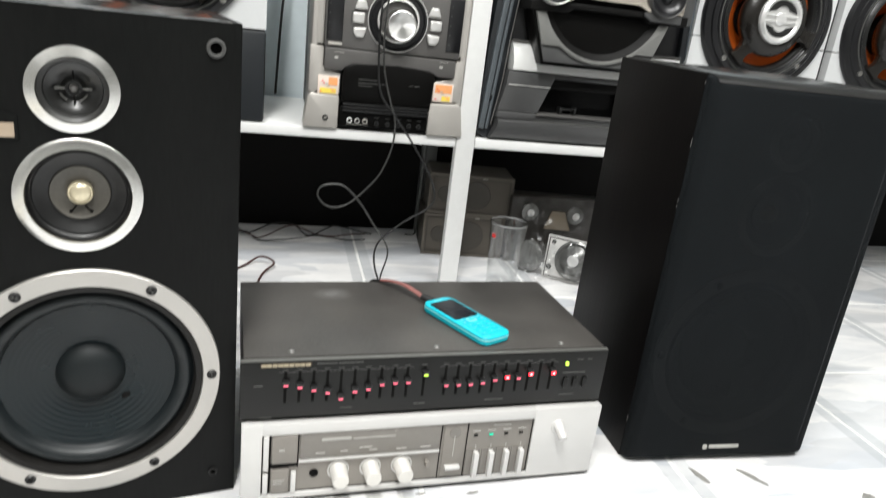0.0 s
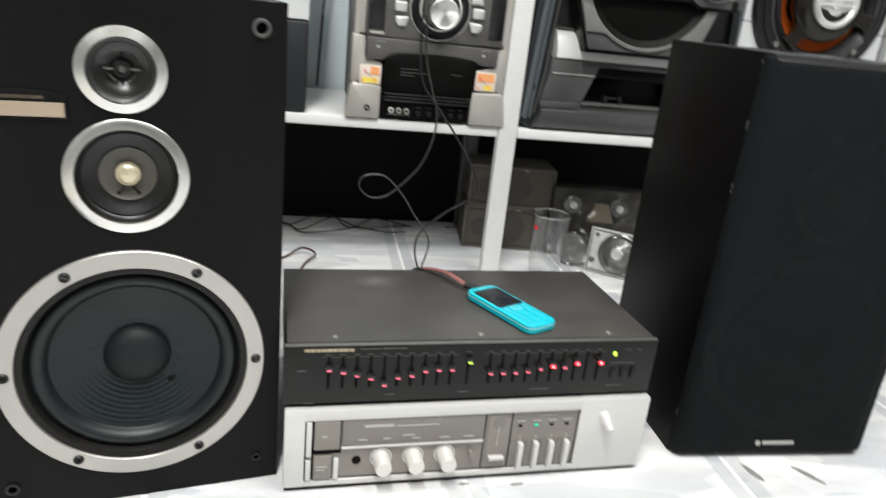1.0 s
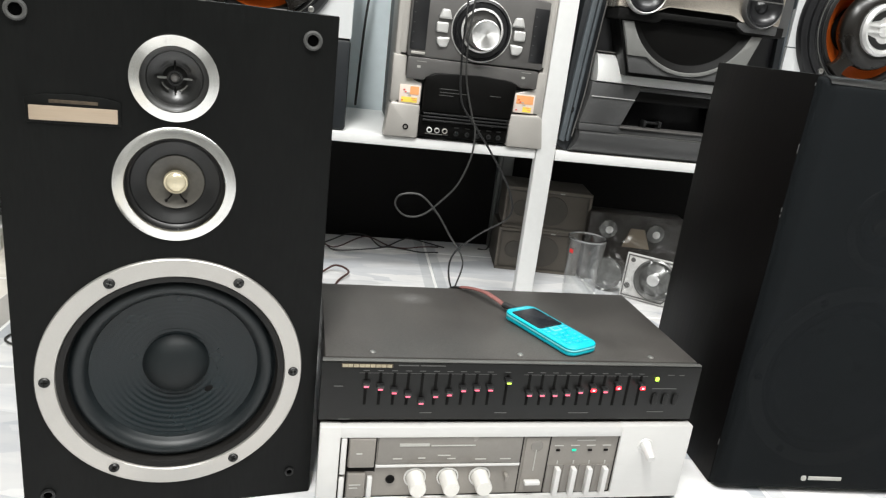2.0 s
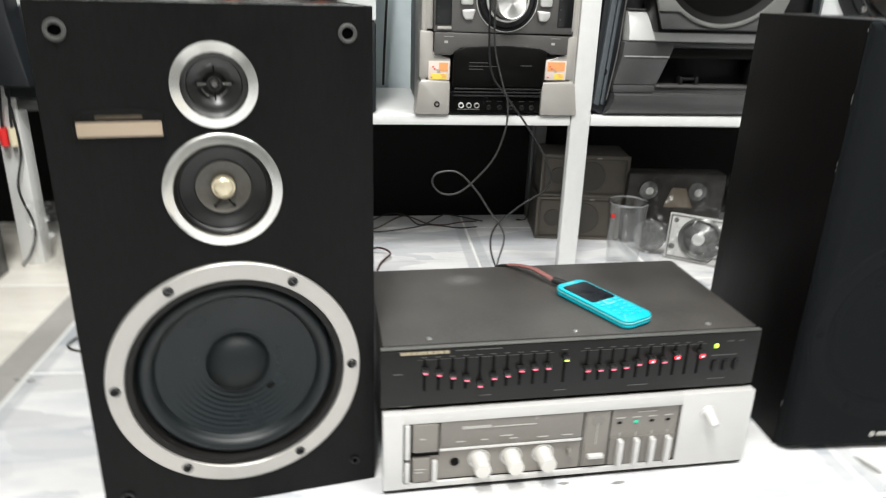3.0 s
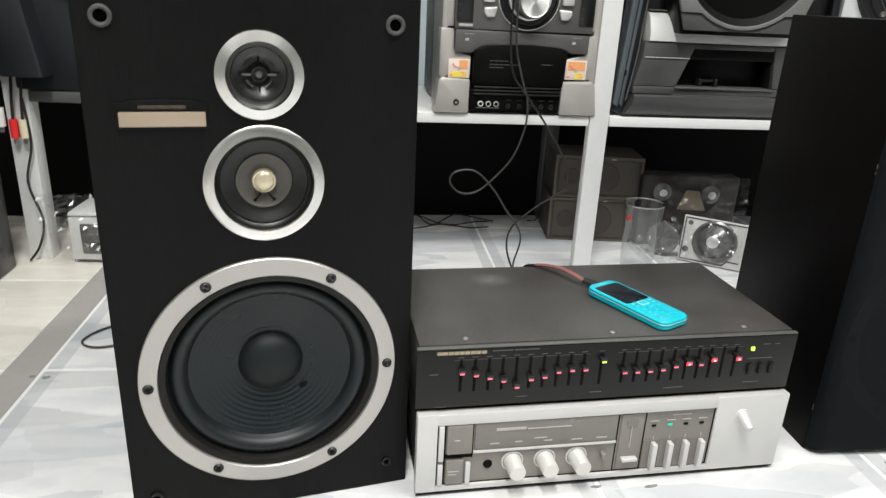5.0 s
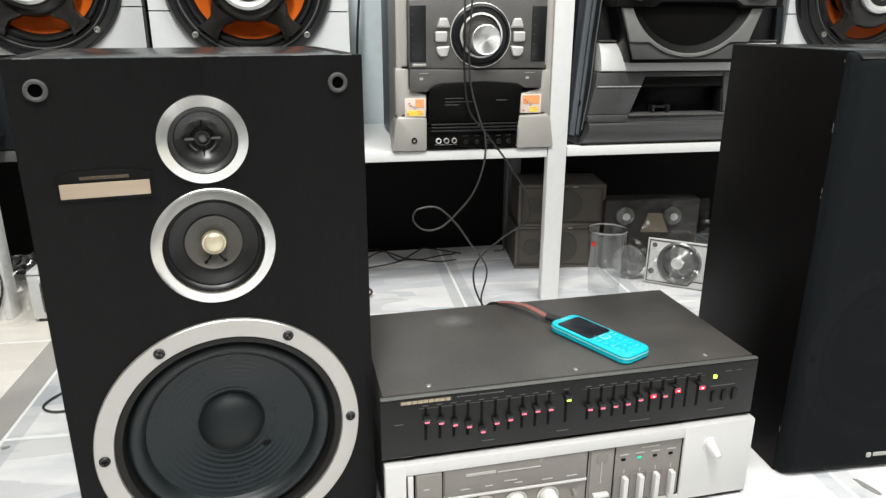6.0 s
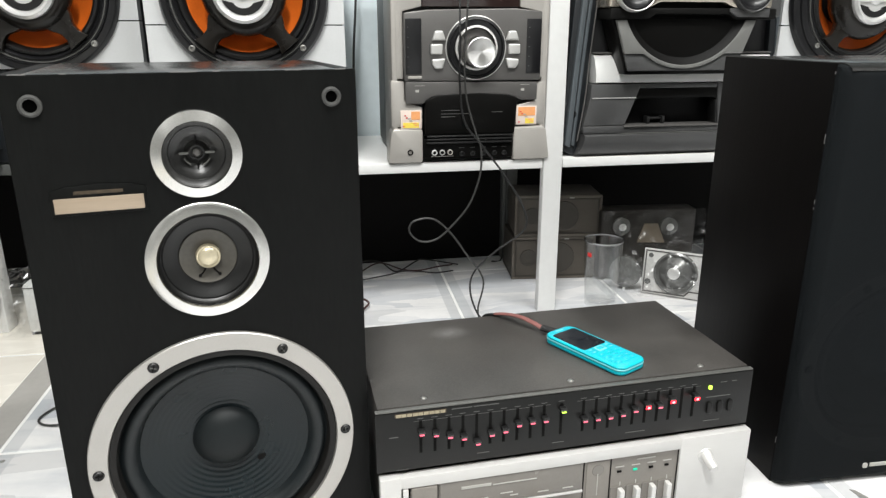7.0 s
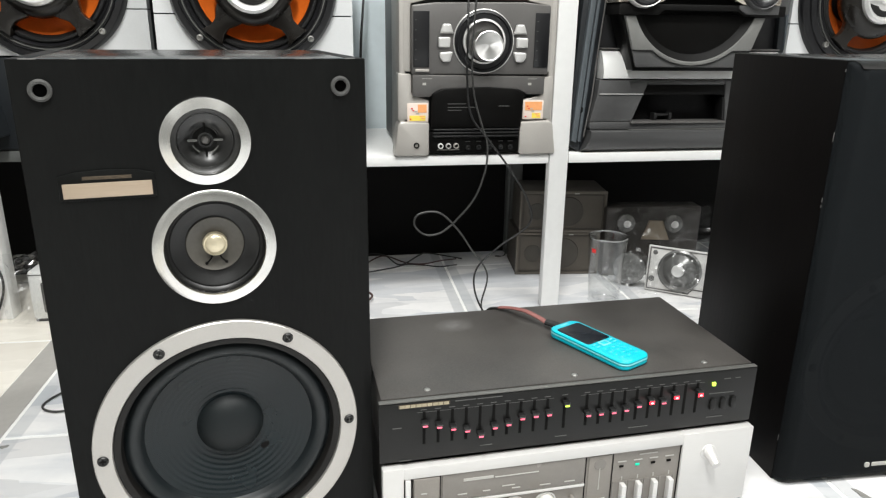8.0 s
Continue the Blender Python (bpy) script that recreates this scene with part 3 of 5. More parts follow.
def loudspeaker(m, open_front, label):
    sp = thing("loudspeaker", m, label, "loudspeaker", "pair of three-way loudspeakers")
    t = 0.016
    for nm, b in (("side_panel", box(-SW, -SW + t, 0.0004, SD, 0, SH, 0.0012)), ("side_panel", box(-t, 0, 0.0005, SD, 0, SH, 0.0012)),
                  ("top_panel", box(-SW + t, -t, 0.0005, SD, SH - t, SH, 0.0008)), ("bottom_panel", box(-SW + t, -t, 0.0005, SD, 0, t, 0.0008)),
                  ("back_panel", box(-SW + t, -t, SD - t, SD - 0.001, t, SH - t))):
        part(nm, b, LAMINATE if nm == "top_panel" else VINYL, sp, "glossy black top" if nm == "top_panel" else "scuffed black vinyl")
    # baffle with the round openings of the drivers
    bm = bmesh.new()
    holes = [(-0.1358, 0.1512, 0.1024), (-0.1355, 0.3388, 0.0413), (-0.1360, 0.4306, 0.0266)]
    cuts = [0.0008, 0.2745, 0.3885, SH - 0.0008]
    for (hx, hz, hr), z0, z1 in zip(holes, cuts, cuts[1:]):
        n = 48
        x0, x1 = -SW + 0.0008, -0.0008
        inner, outer, back = [], [], []
        for k in range(n):
            a = 2 * math.pi * (k + 0.5) / n
            c, s = math.cos(a), math.sin(a)
            f = min(((x1 - hx) if c > 0 else (x0 - hx)) / c, ((z1 - hz) if s > 0 else (z0 - hz)) / s)
            outer.append(bm.verts.new((hx + f * c, 0.0, hz + f * s)))
            inner.append(bm.verts.new((hx + hr * c, 0.0, hz + hr * s)))
            back.append(bm.verts.new((hx + hr * c, 0.014, hz + hr * s)))
        corners = {}
        for k in range(n):
            j = (k + 1) % n
            bm.faces.new((inner[k], inner[j], outer[j], outer[k]))
            bm.faces.new((back[k], back[j], inner[j], inner[k]))
            a, b = outer[k].co, outer[j].co
            if abs(a.x - b.x) > 1e-6 and abs(a.z - b.z) > 1e-6:
                cx = x0 if min(abs(a.x - x0), abs(b.x - x0)) < 1e-6 else x1
                cz = z0 if min(abs(a.z - z0), abs(b.z - z0)) < 1e-6 else z1
                bm.faces.new((outer[k], outer[j], bm.verts.new((cx, 0.0, cz))))
    bmesh.ops.remove_doubles(bm, verts=bm.verts[:], dist=0.0002)
    bmesh.ops.recalc_face_normals(bm, faces=bm.faces[:])
    part("baffle", bm, BAFFLE, sp, smooth=False)
    drivers(sp, open_front)
    for u, w, r in ((-0.2504, 0.4736, 0.0085), (-0.0225, 0.4736, 0.0085), (-0.2504, 0.029, 0.0065), (-0.0225, 0.029, 0.0048)):
        if open_front:
            cup = part("grille_socket", lathe([(r, 0.0003), (r * 0.98, 0.0022), (r * 0.8, 0.0028), (r * 0.6, 0.0022), (r * 0.55, -0.002)], u, w, 28), SOCKET if w > 0.1 else DARKPLASTIC, sp, "grey rubber grille socket")
            # flat disc; its colour stands in for the unlit depth
            part("socket_hole", lathe([(0, 0.0008), (r * 0.57, 0.0008)], u, w, 20), HOLE, cup)
    if open_front:
        for x, l in ((-0.262, 0.012), (-0.228, 0.005), (-0.150, 0.020), (-0.118, 0.006), (-0.060, 0.014), (-0.018, 0.009)):
            part("chip", box(x, x + l, 0.0001, 0.0008, SH - 0.0006, SH + 0.0003, 0.0002), CHIP, sp, "worn grey edge")
        badge = part("badge", prism([(-0.2485, 0.3875), (-0.1775, 0.3875), (-0.1775, 0.4075), (-0.19, 0.4105), (-0.213, 0.4118), (-0.236, 0.4105), (-0.2485, 0.4075)], -0.0015, 0.0, 0.0005), BAFFLE, sp, "black badge with a tan plate")
        part("badge_plate", box(-0.2457, -0.1803, -0.0028, -0.0012, 0.3897, 0.4016, 0.0005), BADGE, badge, "tan metal plate")
        part("badge_mark", box(-0.2310, -0.1950, -0.0018, -0.0012, 0.4040, 0.4068, 0.0003), WORNINK, badge, "worn name shown as a plain bar")
    else:
        fr = bmesh.new()
        rings = []
        for k in range(8):
            a = radians(90 * k / 7)
            ins, d = 0.0125 * (1 - math.cos(a)), 0.0006 + 0.0175 * math.sin(a)
            rings.append([fr.verts.new((x, -d, z)) for x, z in rounded(-SW + 0.0002 + ins, -0.0002 - ins, 0.002 + ins, SH - 0.0012 - ins, 0.0035 + 0.005 * math.sin(a))])
        for ra, rb in zip(rings, rings[1:]):
            for k in range(len(ra)):
                j = (k + 1) % len(ra)
                fr.faces.new((ra[k], ra[j], rb[j], rb[k]))
        fr.faces.new(rings[-1])
        bmesh.ops.recalc_face_normals(fr, faces=fr.faces[:])
        part("grille", fr, GRILLE, sp, "black cloth grille with rounded edges")
        # extra strip over the top bevel, lighter than the cloth to show lamp sheen
        rows_ = []
        for k in range(7):
            a = radians(64 * k / 6)
            rows_.append((0.0006 + 0.0175 * math.sin(a) + 0.0006, SH - 0.0004 - 0.0125 * (1 - math.cos(a))))
        edge = bmesh.new()
        line = [[edge.verts.new((-SW + 0.006 + (SW - 0.012) * j / 8, -d, z)) for j in range(9)] for d, z in rows_]
        for la, lb in zip(line, line[1:]):
            for j in range(8):
                edge.faces.new((la[j], la[j + 1], lb[j + 1], lb[j]))
        bmesh.ops.solidify(edge, geom=edge.faces[:], thickness=0.0004)
        bmesh.ops.recalc_face_normals(edge, faces=edge.faces[:])
        part("grille_top_edge", edge, GRILLEEDGE, sp, "paler satin strip added for the sheen on the grille's top edge")
        part("name_mark", prism(rounded(-0.1635, -0.1570, 0.0200, 0.0268, 0.0022), -0.0194, -0.0178, 0.0004), PALEINK, sp, "silver mark beside the name bar")
        part("name_bar", box(-0.1540, -0.1095, -0.0192, -0.0178, 0.0212, 0.0262, 0.0005), PALEINK, sp, "silver name shown as a plain bar")
        for w, h in ((0.488, 0.003), (0.424, 0.010), (0.354, 0.005), (0.346, 0.003), (0.062, 0.008)):
            part("chip", box(-SW - 0.0003, -SW + 0.0005, 0.0001, 0.0007, w - h, w, 0.0002), CHIP, sp, "pale chip in the vinyl edge")
    return sp


loudspeaker(pose(-0.0058, 0.0309, 0, 0, 0, 7.75), True, "black three-way loudspeaker without grille, silver driver rings, on the floor")
loudspeaker(pose(0.7530, 0.0105, 0, 0, 0, -4.4), False, "black loudspeaker with its cloth grille on, standing on the floor")

# ---- amplifier ----
amp = thing("amplifier", pose(0, 0, 0, 0, 0, 0), "silver stereo amplifier with taupe control panel, on the floor", "amplifier")
AT = 0.1003
part("chassis", box(0.004, 0.416, 0.012, 0.262, 0.010, AT - 0.002, 0.002), EQTOP, amp, "black steel casing")
ax0, ax1, az0, az1 = 0.0215, 0.3335, 0.0125, 0.0872
part("front_panel", join(box(0, ax0, 0, 0.012, 0.0055, AT, 0.0012), box(ax1, 0.42, 0, 0.012, 0.0055, AT, 0.0012),
                         box(ax0 - 0.001, ax1 + 0.001, 0.0004, 0.012, az1, AT - 0.0004, 0.0008), box(ax0 - 0.001, ax1 + 0.001, 0.0004, 0.012, 0.0057, az0, 0.0008)), SILVER, amp, "satin silver front")
part("control_panel", box(ax0, ax1, 0.0035, 0.0115, az0, az1), TAUPE, amp, "taupe recessed control panel")
for gx0, gx1, gz0, gz1 in ((ax0 - 0.0002, ax0 + 0.0012, az0, az1), (ax1 - 0.0012, ax1 + 0.0002, az0, az1), (ax0, ax1, az1 - 0.0011, az1 + 0.0001), (ax0, ax1, az0 - 0.0001, az0 + 0.0010), (0.0292, 0.0308, 0.0130, 0.0868), (0.0589, 0.0601, 0.0445, 0.0868), (0.0292, 0.0600, 0.0452, 0.0506)):
    part("panel_gap", box(gx0, gx1, 0.0028, 0.0037, gz0, gz1), BLACK, amp)
part("bottom_edge", box(0.001, 0.419, 0.0015, 0.011, 0.0035, 0.0054), BLACK, amp)
for fx in (0.05, 0.37):
    for fy in (0.04, 0.22):
        part("foot", box(fx - 0.014, fx + 0.014, fy - 0.014, fy + 0.014, 0, 0.0102, 0.002), RUBBER, amp)
part("window", box(0.0615, 0.2185, 0.0015, 0.0036, 0.0545, 0.0868, 0.0005), TAUPE2, amp, "smoked taupe window")
part("silver_strip", box(0.0605, 0.2195, 0.0008, 0.0036, 0.0505, 0.0535, 0.0005), SILVER, amp)
part("power_button", box(0.0315, 0.0585, -0.0005, 0.0036, 0.0515, 0.0862, 0.0012), TAUPE, amp, "large square power button")
part("button_edge", box(0.0228, 0.0285, -0.0015, 0.0036, 0.0440, 0.0865, 0.0012), SILVER, amp)
part("speaker_button", box(0.0315, 0.0505, -0.0005, 0.0036, 0.0140, 0.0440, 0.0012), TAUPE, amp)
for bx in (0.0228, 0.0525):
    part("button_edge", box(bx, bx + 0.0055, -0.0015, 0.0036, 0.0140, 0.0400, 0.0012), SILVER, amp)
for w in ((0.039, 0.045, 0.068, 0.0695), (0.034, 0.046, 0.030, 0.0312), (0.034, 0.043, 0.0262, 0.0274)):
    part("print_mark", box(w[0], w[1], -0.0009, -0.0004, w[2], w[3]), PALEINK, amp)
part("headphone_socket", lathe([(0.0050, 0.0), (0.0048, 0.0012), (0.0034, 0.0012), (0.0031, 0.0003), (0, 0.0003)], 0.0775, 0.0345, 24, y=0.0034), BLACK, amp)
for kx in (0.1042, 0.1402, 0.1762):
    kn = part("tone_knob", lathe([(0.0098, 0.0), (0.0098, 0.0045), (0.0092, 0.0055), (0.0090, 0.0215), (0.0082, 0.0232), (0, 0.0234)], kx, 0.0365, 40, y=0.003), KNOB, amp, "round cream metal knob")
    part("knob_collar", lathe([(0.0122, 0.0), (0.0119, 0.0018), (0.0108, 0.0020), (0.0104, 0.0)], kx, 0.0365, 40, y=0.0034), SILVER, kn)
for x0, x1, z in ((0.084, 0.116, 0.0762), (0.118, 0.166, 0.0762), (0.078, 0.088, 0.0605), (0.105, 0.113, 0.0610), (0.137, 0.146, 0.0600), (0.168, 0.180, 0.0590), (0.196, 0.208, 0.0590), (0.126, 0.140, 0.0640)):
    part("print_mark", box(x0, x1, 0.0009, 0.0016, z, z + (0.0032 if x0 == 0.084 else 0.0011)), PALEINK, amp)
part("mono_switch", box(0.2035, 0.2075, -0.004, 0.0036, 0.0335, 0.0405, 0.0008), TAUPE, amp)
for dx in (0.2205, 0.2520):
    part("groove", box(dx - 0.0006, dx + 0.0006, 0.0030, 0.0037, 0.0135, 0.0865), BLACK, amp)
sel = part("selector", box(0.2235, 0.2500, 0.0022, 0.0036, 0.0145, 0.0855, 0.0006), TAUPE, amp)
part("selector_slide", box(0.2275, 0.2455, -0.0040, 0.0024, 0.0275, 0.0315, 0.0008), SILVER, sel)
part("selector_slot", box(0.2360, 0.2370, 0.0016, 0.0023, 0.0430, 0.0700), PALEINK, sel)
part("selector_mark", lathe([(0, 0.0008), (0.0068, 0.0006), (0.007, 0)], 0.2367, 0.0745, 24, y=0.0023), TAUPE2, sel)
for k in range(4):
    bx = 0.2610 + k * 0.0190
    part("input_button", box(bx - 0.0075, bx + 0.0095, 0.0026, 0.0036, 0.0135, 0.0490), TAUPE2, amp)
    part("input_key", box(bx + 0.0005, bx + 0.0062, -0.0055, 0.0030, 0.0140, 0.0480, 0.0012), SILVER, amp, "silver push key")
    part("print_mark", box(bx - 0.003, bx + 0.007, 0.0028, 0.0034, 0.0735, 0.0746), PALEINK, amp)
    part("input_lamp", box(bx - 0.001, bx + 0.004, 0.0022, 0.0036, 0.0670, 0.0695, 0.0004), TEALLED if k == 1 else BLACK, amp, "green input lamp" if k == 1 else "")
    part("print_mark", box(bx + 0.0028, bx + 0.0040, 0.0029, 0.0034, 0.0500, 0.0545), PALEINK, amp)
part("print_mark", box(0.2830, 0.3050, 0.0028, 0.0034, 0.0800, 0.0812), PALEINK, amp)
lev = lathe([(0.0068, -0.002), (0.0064, 0.004), (0.0055, 0.010), (0.0053, 0.019), (0.0046, 0.0212), (0, 0.0218)], 0, 0, 28)
lever = part("volume_lever", lev, SILVER, amp, "protruding cream volume lever", m=Matrix.Translation((0.3655, 0.002, 0.0765)) @ Matrix.Rotation(radians(22), 4, "X"))
part("lever_collar", lathe([(0.0095, 0.0), (0.0090, 0.0008), (0.006, 0.0010)], 0.3655, 0.0745, 36), SILVER, amp)

# ---- graphic equaliser, on the amplifier ----
eq = thing("graphic_equaliser", pose(-0.0022, 0.007, AT, 0, 0, 0.05), "black graphic equaliser with red-lit sliders, on the amplifier", "equaliser")
ET = 0.0737
part("top_cover", box(0.003, 0.417, 0.0065, 0.207, 0.0065, ET, 0.0015), EQLID, eq, "black painted steel cover with a dusty smear and a darker patch")
part("front_panel", box(0, 0.42, 0, 0.006, 0.0045, ET - 0.0032, 0.0010), EQFACE, eq, "black front panel")
part("top_trim", box(0.0005, 0.4195, 0.0003, 0.0060, ET - 0.0026, ET - 0.0014, 0.0003), TRIMDARK, eq, "thin grey trim line")
for fx in (0.045, 0.375):
    for fy in (0.04, 0.17):
        part("foot", lathe([(0.012, 0), (0.012, 0.0062), (0.010, 0.0065), (0, 0.0065)], 0, 0, 20), RUBBER, eq, m=Matrix.Translation((fx, fy, 0.0)) @ Matrix.Rotation(radians(-90), 4, "X"))
FIRST = (0.148, 0.145, 0.141, 0.137, 0.129, 0.137, 0.139, 0.144, 0.145, 0.145)
SECOND = (0.139, 0.139, 0.139, 0.140, 0.143, 0.147, 0.144, 0.150, 0.147, 0.150)


def slider(x, z, lit, led):
    z -= AT
    slot = part("slider_slot", box(x - 0.0015, x + 0.0015, -0.0003, 0.0004, 0.0225, 0.0590), BLACK, eq)
    part("scale_mark", box(x - 0.0034, x + 0.0028, -0.0003, 0.0003, 0.0612, 0.0618), INK, eq)
    if lit >= 0:
        cap = part("slider_cap", box(x - 0.0035, x + 0.0035, -0.0075, -0.0004, z - 0.0014, z + 0.0030, 0.0007), DARKPLASTIC, slot)
        part("cap_line", box(x - 0.0030, x + 0.0030, -0.0078, -0.0072, z + 0.0010, z + 0.0015), INK, slot)
        hw, hh = (0.0030, 0.0036) if led is REDLEDHOT else (0.0025, 0.0017)
        part("slider_lamp", box(x - hw, x + hw, -0.0082, -0.0068, z - hh, z + 0.0000, 0.0005), led, slot, "glowing slider lamp")
        if led is REDLEDHOT:
            part("lamp_core", box(x - 0.0011, x + 0.0013, -0.0085, -0.0080, z - 0.0026, z - 0.0010, 0.0002), REDCORE, slot)


for k, z in enumerate(FIRST):
    slider(0.0452 + k * 0.01446, z, 0, REDLED)
for k, z in enumerate(SECOND):
    slider(0.2192 + k * 0.01435, z, -1 if k == 8 else 0, REDLEDHOT if k in (5, 7, 9) else REDLED)
slider(0.1945, 0.1535, 0, GREENLED)
part("badge", box(0.0195, 0.0715, -0.0006, 0.0002, 0.0650, 0.0690, 0.0002), WORNINK, eq, "gold name shown as plain blocks")
for k in range(9):
    x = 0.0205 + k * 0.0056
    part("badge_block", box(x, x + (0.0048 if k % 3 else 0.0052), -0.0010, -0.0005, 0.0654, 0.0686), GOLDINK, eq)
for x0, x1, z in ((0.077, 0.098, 0.0672), (0.100, 0.126, 0.0672), (0.0135, 0.0225, 0.0430), (0.104, 0.117, 0.0125), (0.186, 0.199, 0.0125), (0.270, 0.293, 0.0125), (0.020, 0.032, 0.0050), (0.364, 0.384, 0.0140), (0.380, 0.388, 0.0600), (0.394, 0.400, 0.0600), (0.364, 0.394, 0.0432)):
    part("print_mark", box(x0, x1, -0.0003, 0.0003, z, z + 0.0009), INK, eq)
for x0, x1 in ((0.0380, 0.1820), (0.2120, 0.3560)):
    part("scale_line", box(x0, x1, -0.00025, 0.0003, 0.0586, 0.0589), INK, eq)
for k in range(3):
    part("push_button", prism(rounded(0.3662 + k * 0.0128, 0.3728 + k * 0.0128, 0.0230, 0.0380, 0.0032), -0.0020, 0.001, 0.0008), EQFACE, eq)
part("power_lamp", box(0.3655, 0.3695, -0.0022, 0.0004, 0.0535, 0.0580, 0.0008), GREENLED, eq, "yellow-green power lamp")
for sx in (0.0515, 0.2105, 0.3640):
    part("screw", lathe([(0, 0.0016), (0.0022, 0.0015), (0.0032, 0.0008), (0.0034, 0)], 0, 0, 16), STEEL, eq, m=Matrix.Translation((sx, 0.0165, ET)) @ Matrix.Rotation(radians(-90), 4, "X"))

# ---- phone on the equaliser, with its wrist strap ----
phone = thing("mobile_phone", pose(0.2590, 0.0785, 0.1741, 0, 0, 24.2) @ Matrix.Diagonal((1.0, 1.0, 0.82, 1.0)), "turquoise keypad mobile phone lying on the equaliser", "phone")
PL, PW = 0.058, 0.0225


def flat(outline, z0, z1, bevel):
    return prism(outline, -z1, -z0, bevel, 3)


lay = Matrix.Rotation(radians(-90), 4, "X")
part("back_shell", flat(rounded(-PW, PW, -PL, PL, 0.011), 0.0, 0.0075, 0.0030), TEAL, phone, m=lay)
part("edge_band", flat(rounded(-PW - 0.0003, PW + 0.0003, -PL - 0.0003, PL + 0.0003, 0.0113), 0.0070, 0.0092, 0.0008), TEALPALE, phone, "pale edge band", m=lay)
part("front_shell", flat(rounded(-PW, PW, -PL, PL, 0.011), 0.0088, 0.0132, 0.0022), TEAL, phone, m=lay)
# y of the lying phone runs from its foot (-) to its head (+)
def lying(x0, x1, y0, y1, z0, z1, bevel=0.0):
    return box(x0, x1, y0, y1, z0, z1, bevel)


part("screen", flat(rounded(-PW + 0.0036, PW - 0.0036, -0.003, 0.0475, 0.004), 0.0129, 0.0136, 0.0003), SCREEN, phone, "black glossy screen", m=lay)
part("ear_slot", lying(-0.006, 0.006, 0.0515, 0.0535, 0.0130, 0.0136, 0.0003), TEALPALE, phone)
for r in range(4):
    for c in range(3):
        part("key", lying(-0.0165 + c * 0.0118, -0.0070 + c * 0.0118, -0.0480 + r * 0.0078, -0.0422 + r * 0.0078, 0.0128, 0.0139, 0.0005), TEAL, phone)
        part("key_mark", lying(-0.0130 + c * 0.0118, -0.0106 + c * 0.0118, -0.0457 + r * 0.0078, -0.0445 + r * 0.0078, 0.01385, 0.01405), TEALPALE, phone)
for x0, x1 in ((-0.0185, -0.0085), (0.0085, 0.0185)):
    for y0 in (-0.0095, -0.0155):
        part("key", lying(x0, x1, y0, y0 + 0.0045, 0.0128, 0.0139, 0.0005), TEAL, phone)
        part("key_mark", lying(x0 + 0.003, x1 - 0.003, y0 + 0.0012, y0 + 0.003, 0.01385, 0.01405), TEALPALE, phone)
part("navigation_key", lying(-0.0065, 0.0065, -0.0150, -0.0045, 0.0128, 0.0141, 0.0012), TEALPALE, phone)
part("navigation_centre", lying(-0.0045, 0.0045, -0.0130, -0.0065, 0.0132, 0.0145, 0.0010), TEAL, phone)

strap = thing("phone_strap", pose(0, 0, 0), "worn red cord strap tied to the phone, trailing off the equaliser", "strap")
part("cord", tube([(0.2245, 0.1440, 0.1800), (0.2150, 0.1570, 0.1840), (0.2050, 0.1760, 0.1850), (0.1930, 0.1980, 0.1810), (0.1830, 0.2110, 0.1770)], 0.0043, 10, 0.42), REDSTRAP, strap)
part("knot", tube([(0.2360, 0.1310, 0.1800), (0.2310, 0.1370, 0.1810), (0.2230, 0.1460, 0.1815)], 0.0062, 10, 0.6), CABLE, strap, "dark knot")
part("thin_lead", tube([(0.1840, 0.2095, 0.1775), (0.1680, 0.2240, 0.1650), (0.1560, 0.2480, 0.1000), (0.150, 0.300, 0.006), (0.170, 0.380, 0.004)], 0.0020, 8), CABLE, strap)

# ---- mini hi-fi on the shelf ----
mc = thing("mini_hifi", SHELF @ pose(-0.158, -0.006, 0.3041), "silver and gunmetal mini hi-fi tower on the shelf", "stereo")
Z = 0.3041


def mz(z):
    return z - Z


part("casing", join(box(-0.132, 0.132, 0.03, 0.31, 0.003, 0.372, 0.006), box(-0.126, 0.126, 0.31, 0.325, 0.01, 0.36)), MCSIDE, mc, "grey side panels")
part("side_fascia", box(-0.139, -0.128, 0.005, 0.12, 0.003, 0.370, 0.004), MCSILVER, mc)
part("side_fascia", box(0.128, 0.139, 0.005, 0.12, 0.003, 0.370, 0.004), MCSILVER, mc)
part("lower_front", prism([(-0.148, 0.001), (-0.086, 0.001), (-0.086, mz(0.364)), (-0.136, mz(0.366)), (-0.142, mz(0.360))], 0, 0.04, 0.004), MCSILVER, mc, "warm silver lower front")
part("lower_front", prism([(0.148, 0.001), (0.078, 0.001), (0.078, mz(0.364)), (0.132, mz(0.366)), (0.140, mz(0.360))], 0, 0.04, 0.004), MCSILVER, mc, "warm silver lower front")
part("column", prism([(-0.141, mz(0.368)), (-0.086, mz(0.368)), (-0.086, mz(0.402)), (-0.117, mz(0.412)), (-0.117, mz(0.446)), (-0.141, mz(0.448))], 0.004, 0.04, 0.003), MCSILVER, mc)
part("column", prism([(0.138, mz(0.368)), (0.082, mz(0.368)), (0.082, mz(0.402)), (0.120, mz(0.412)), (0.120, mz(0.442)), (0.138, mz(0.444))], 0.004, 0.04, 0.003), MCSILVER, mc)
for s in (-1, 1):
    part("upper_column", prism([(s * 0.132, mz(0.450)), (s * (0.1215 + s * 0.003), mz(0.450)), (s * (0.1215 + s * 0.003), mz(0.560)), (s * 0.086, mz(0.568)), (s * 0.086, mz(0.674)), (s * 0.132, mz(0.674))][::s], 0.006, 0.04, 0.002), MCSILVER, mc)
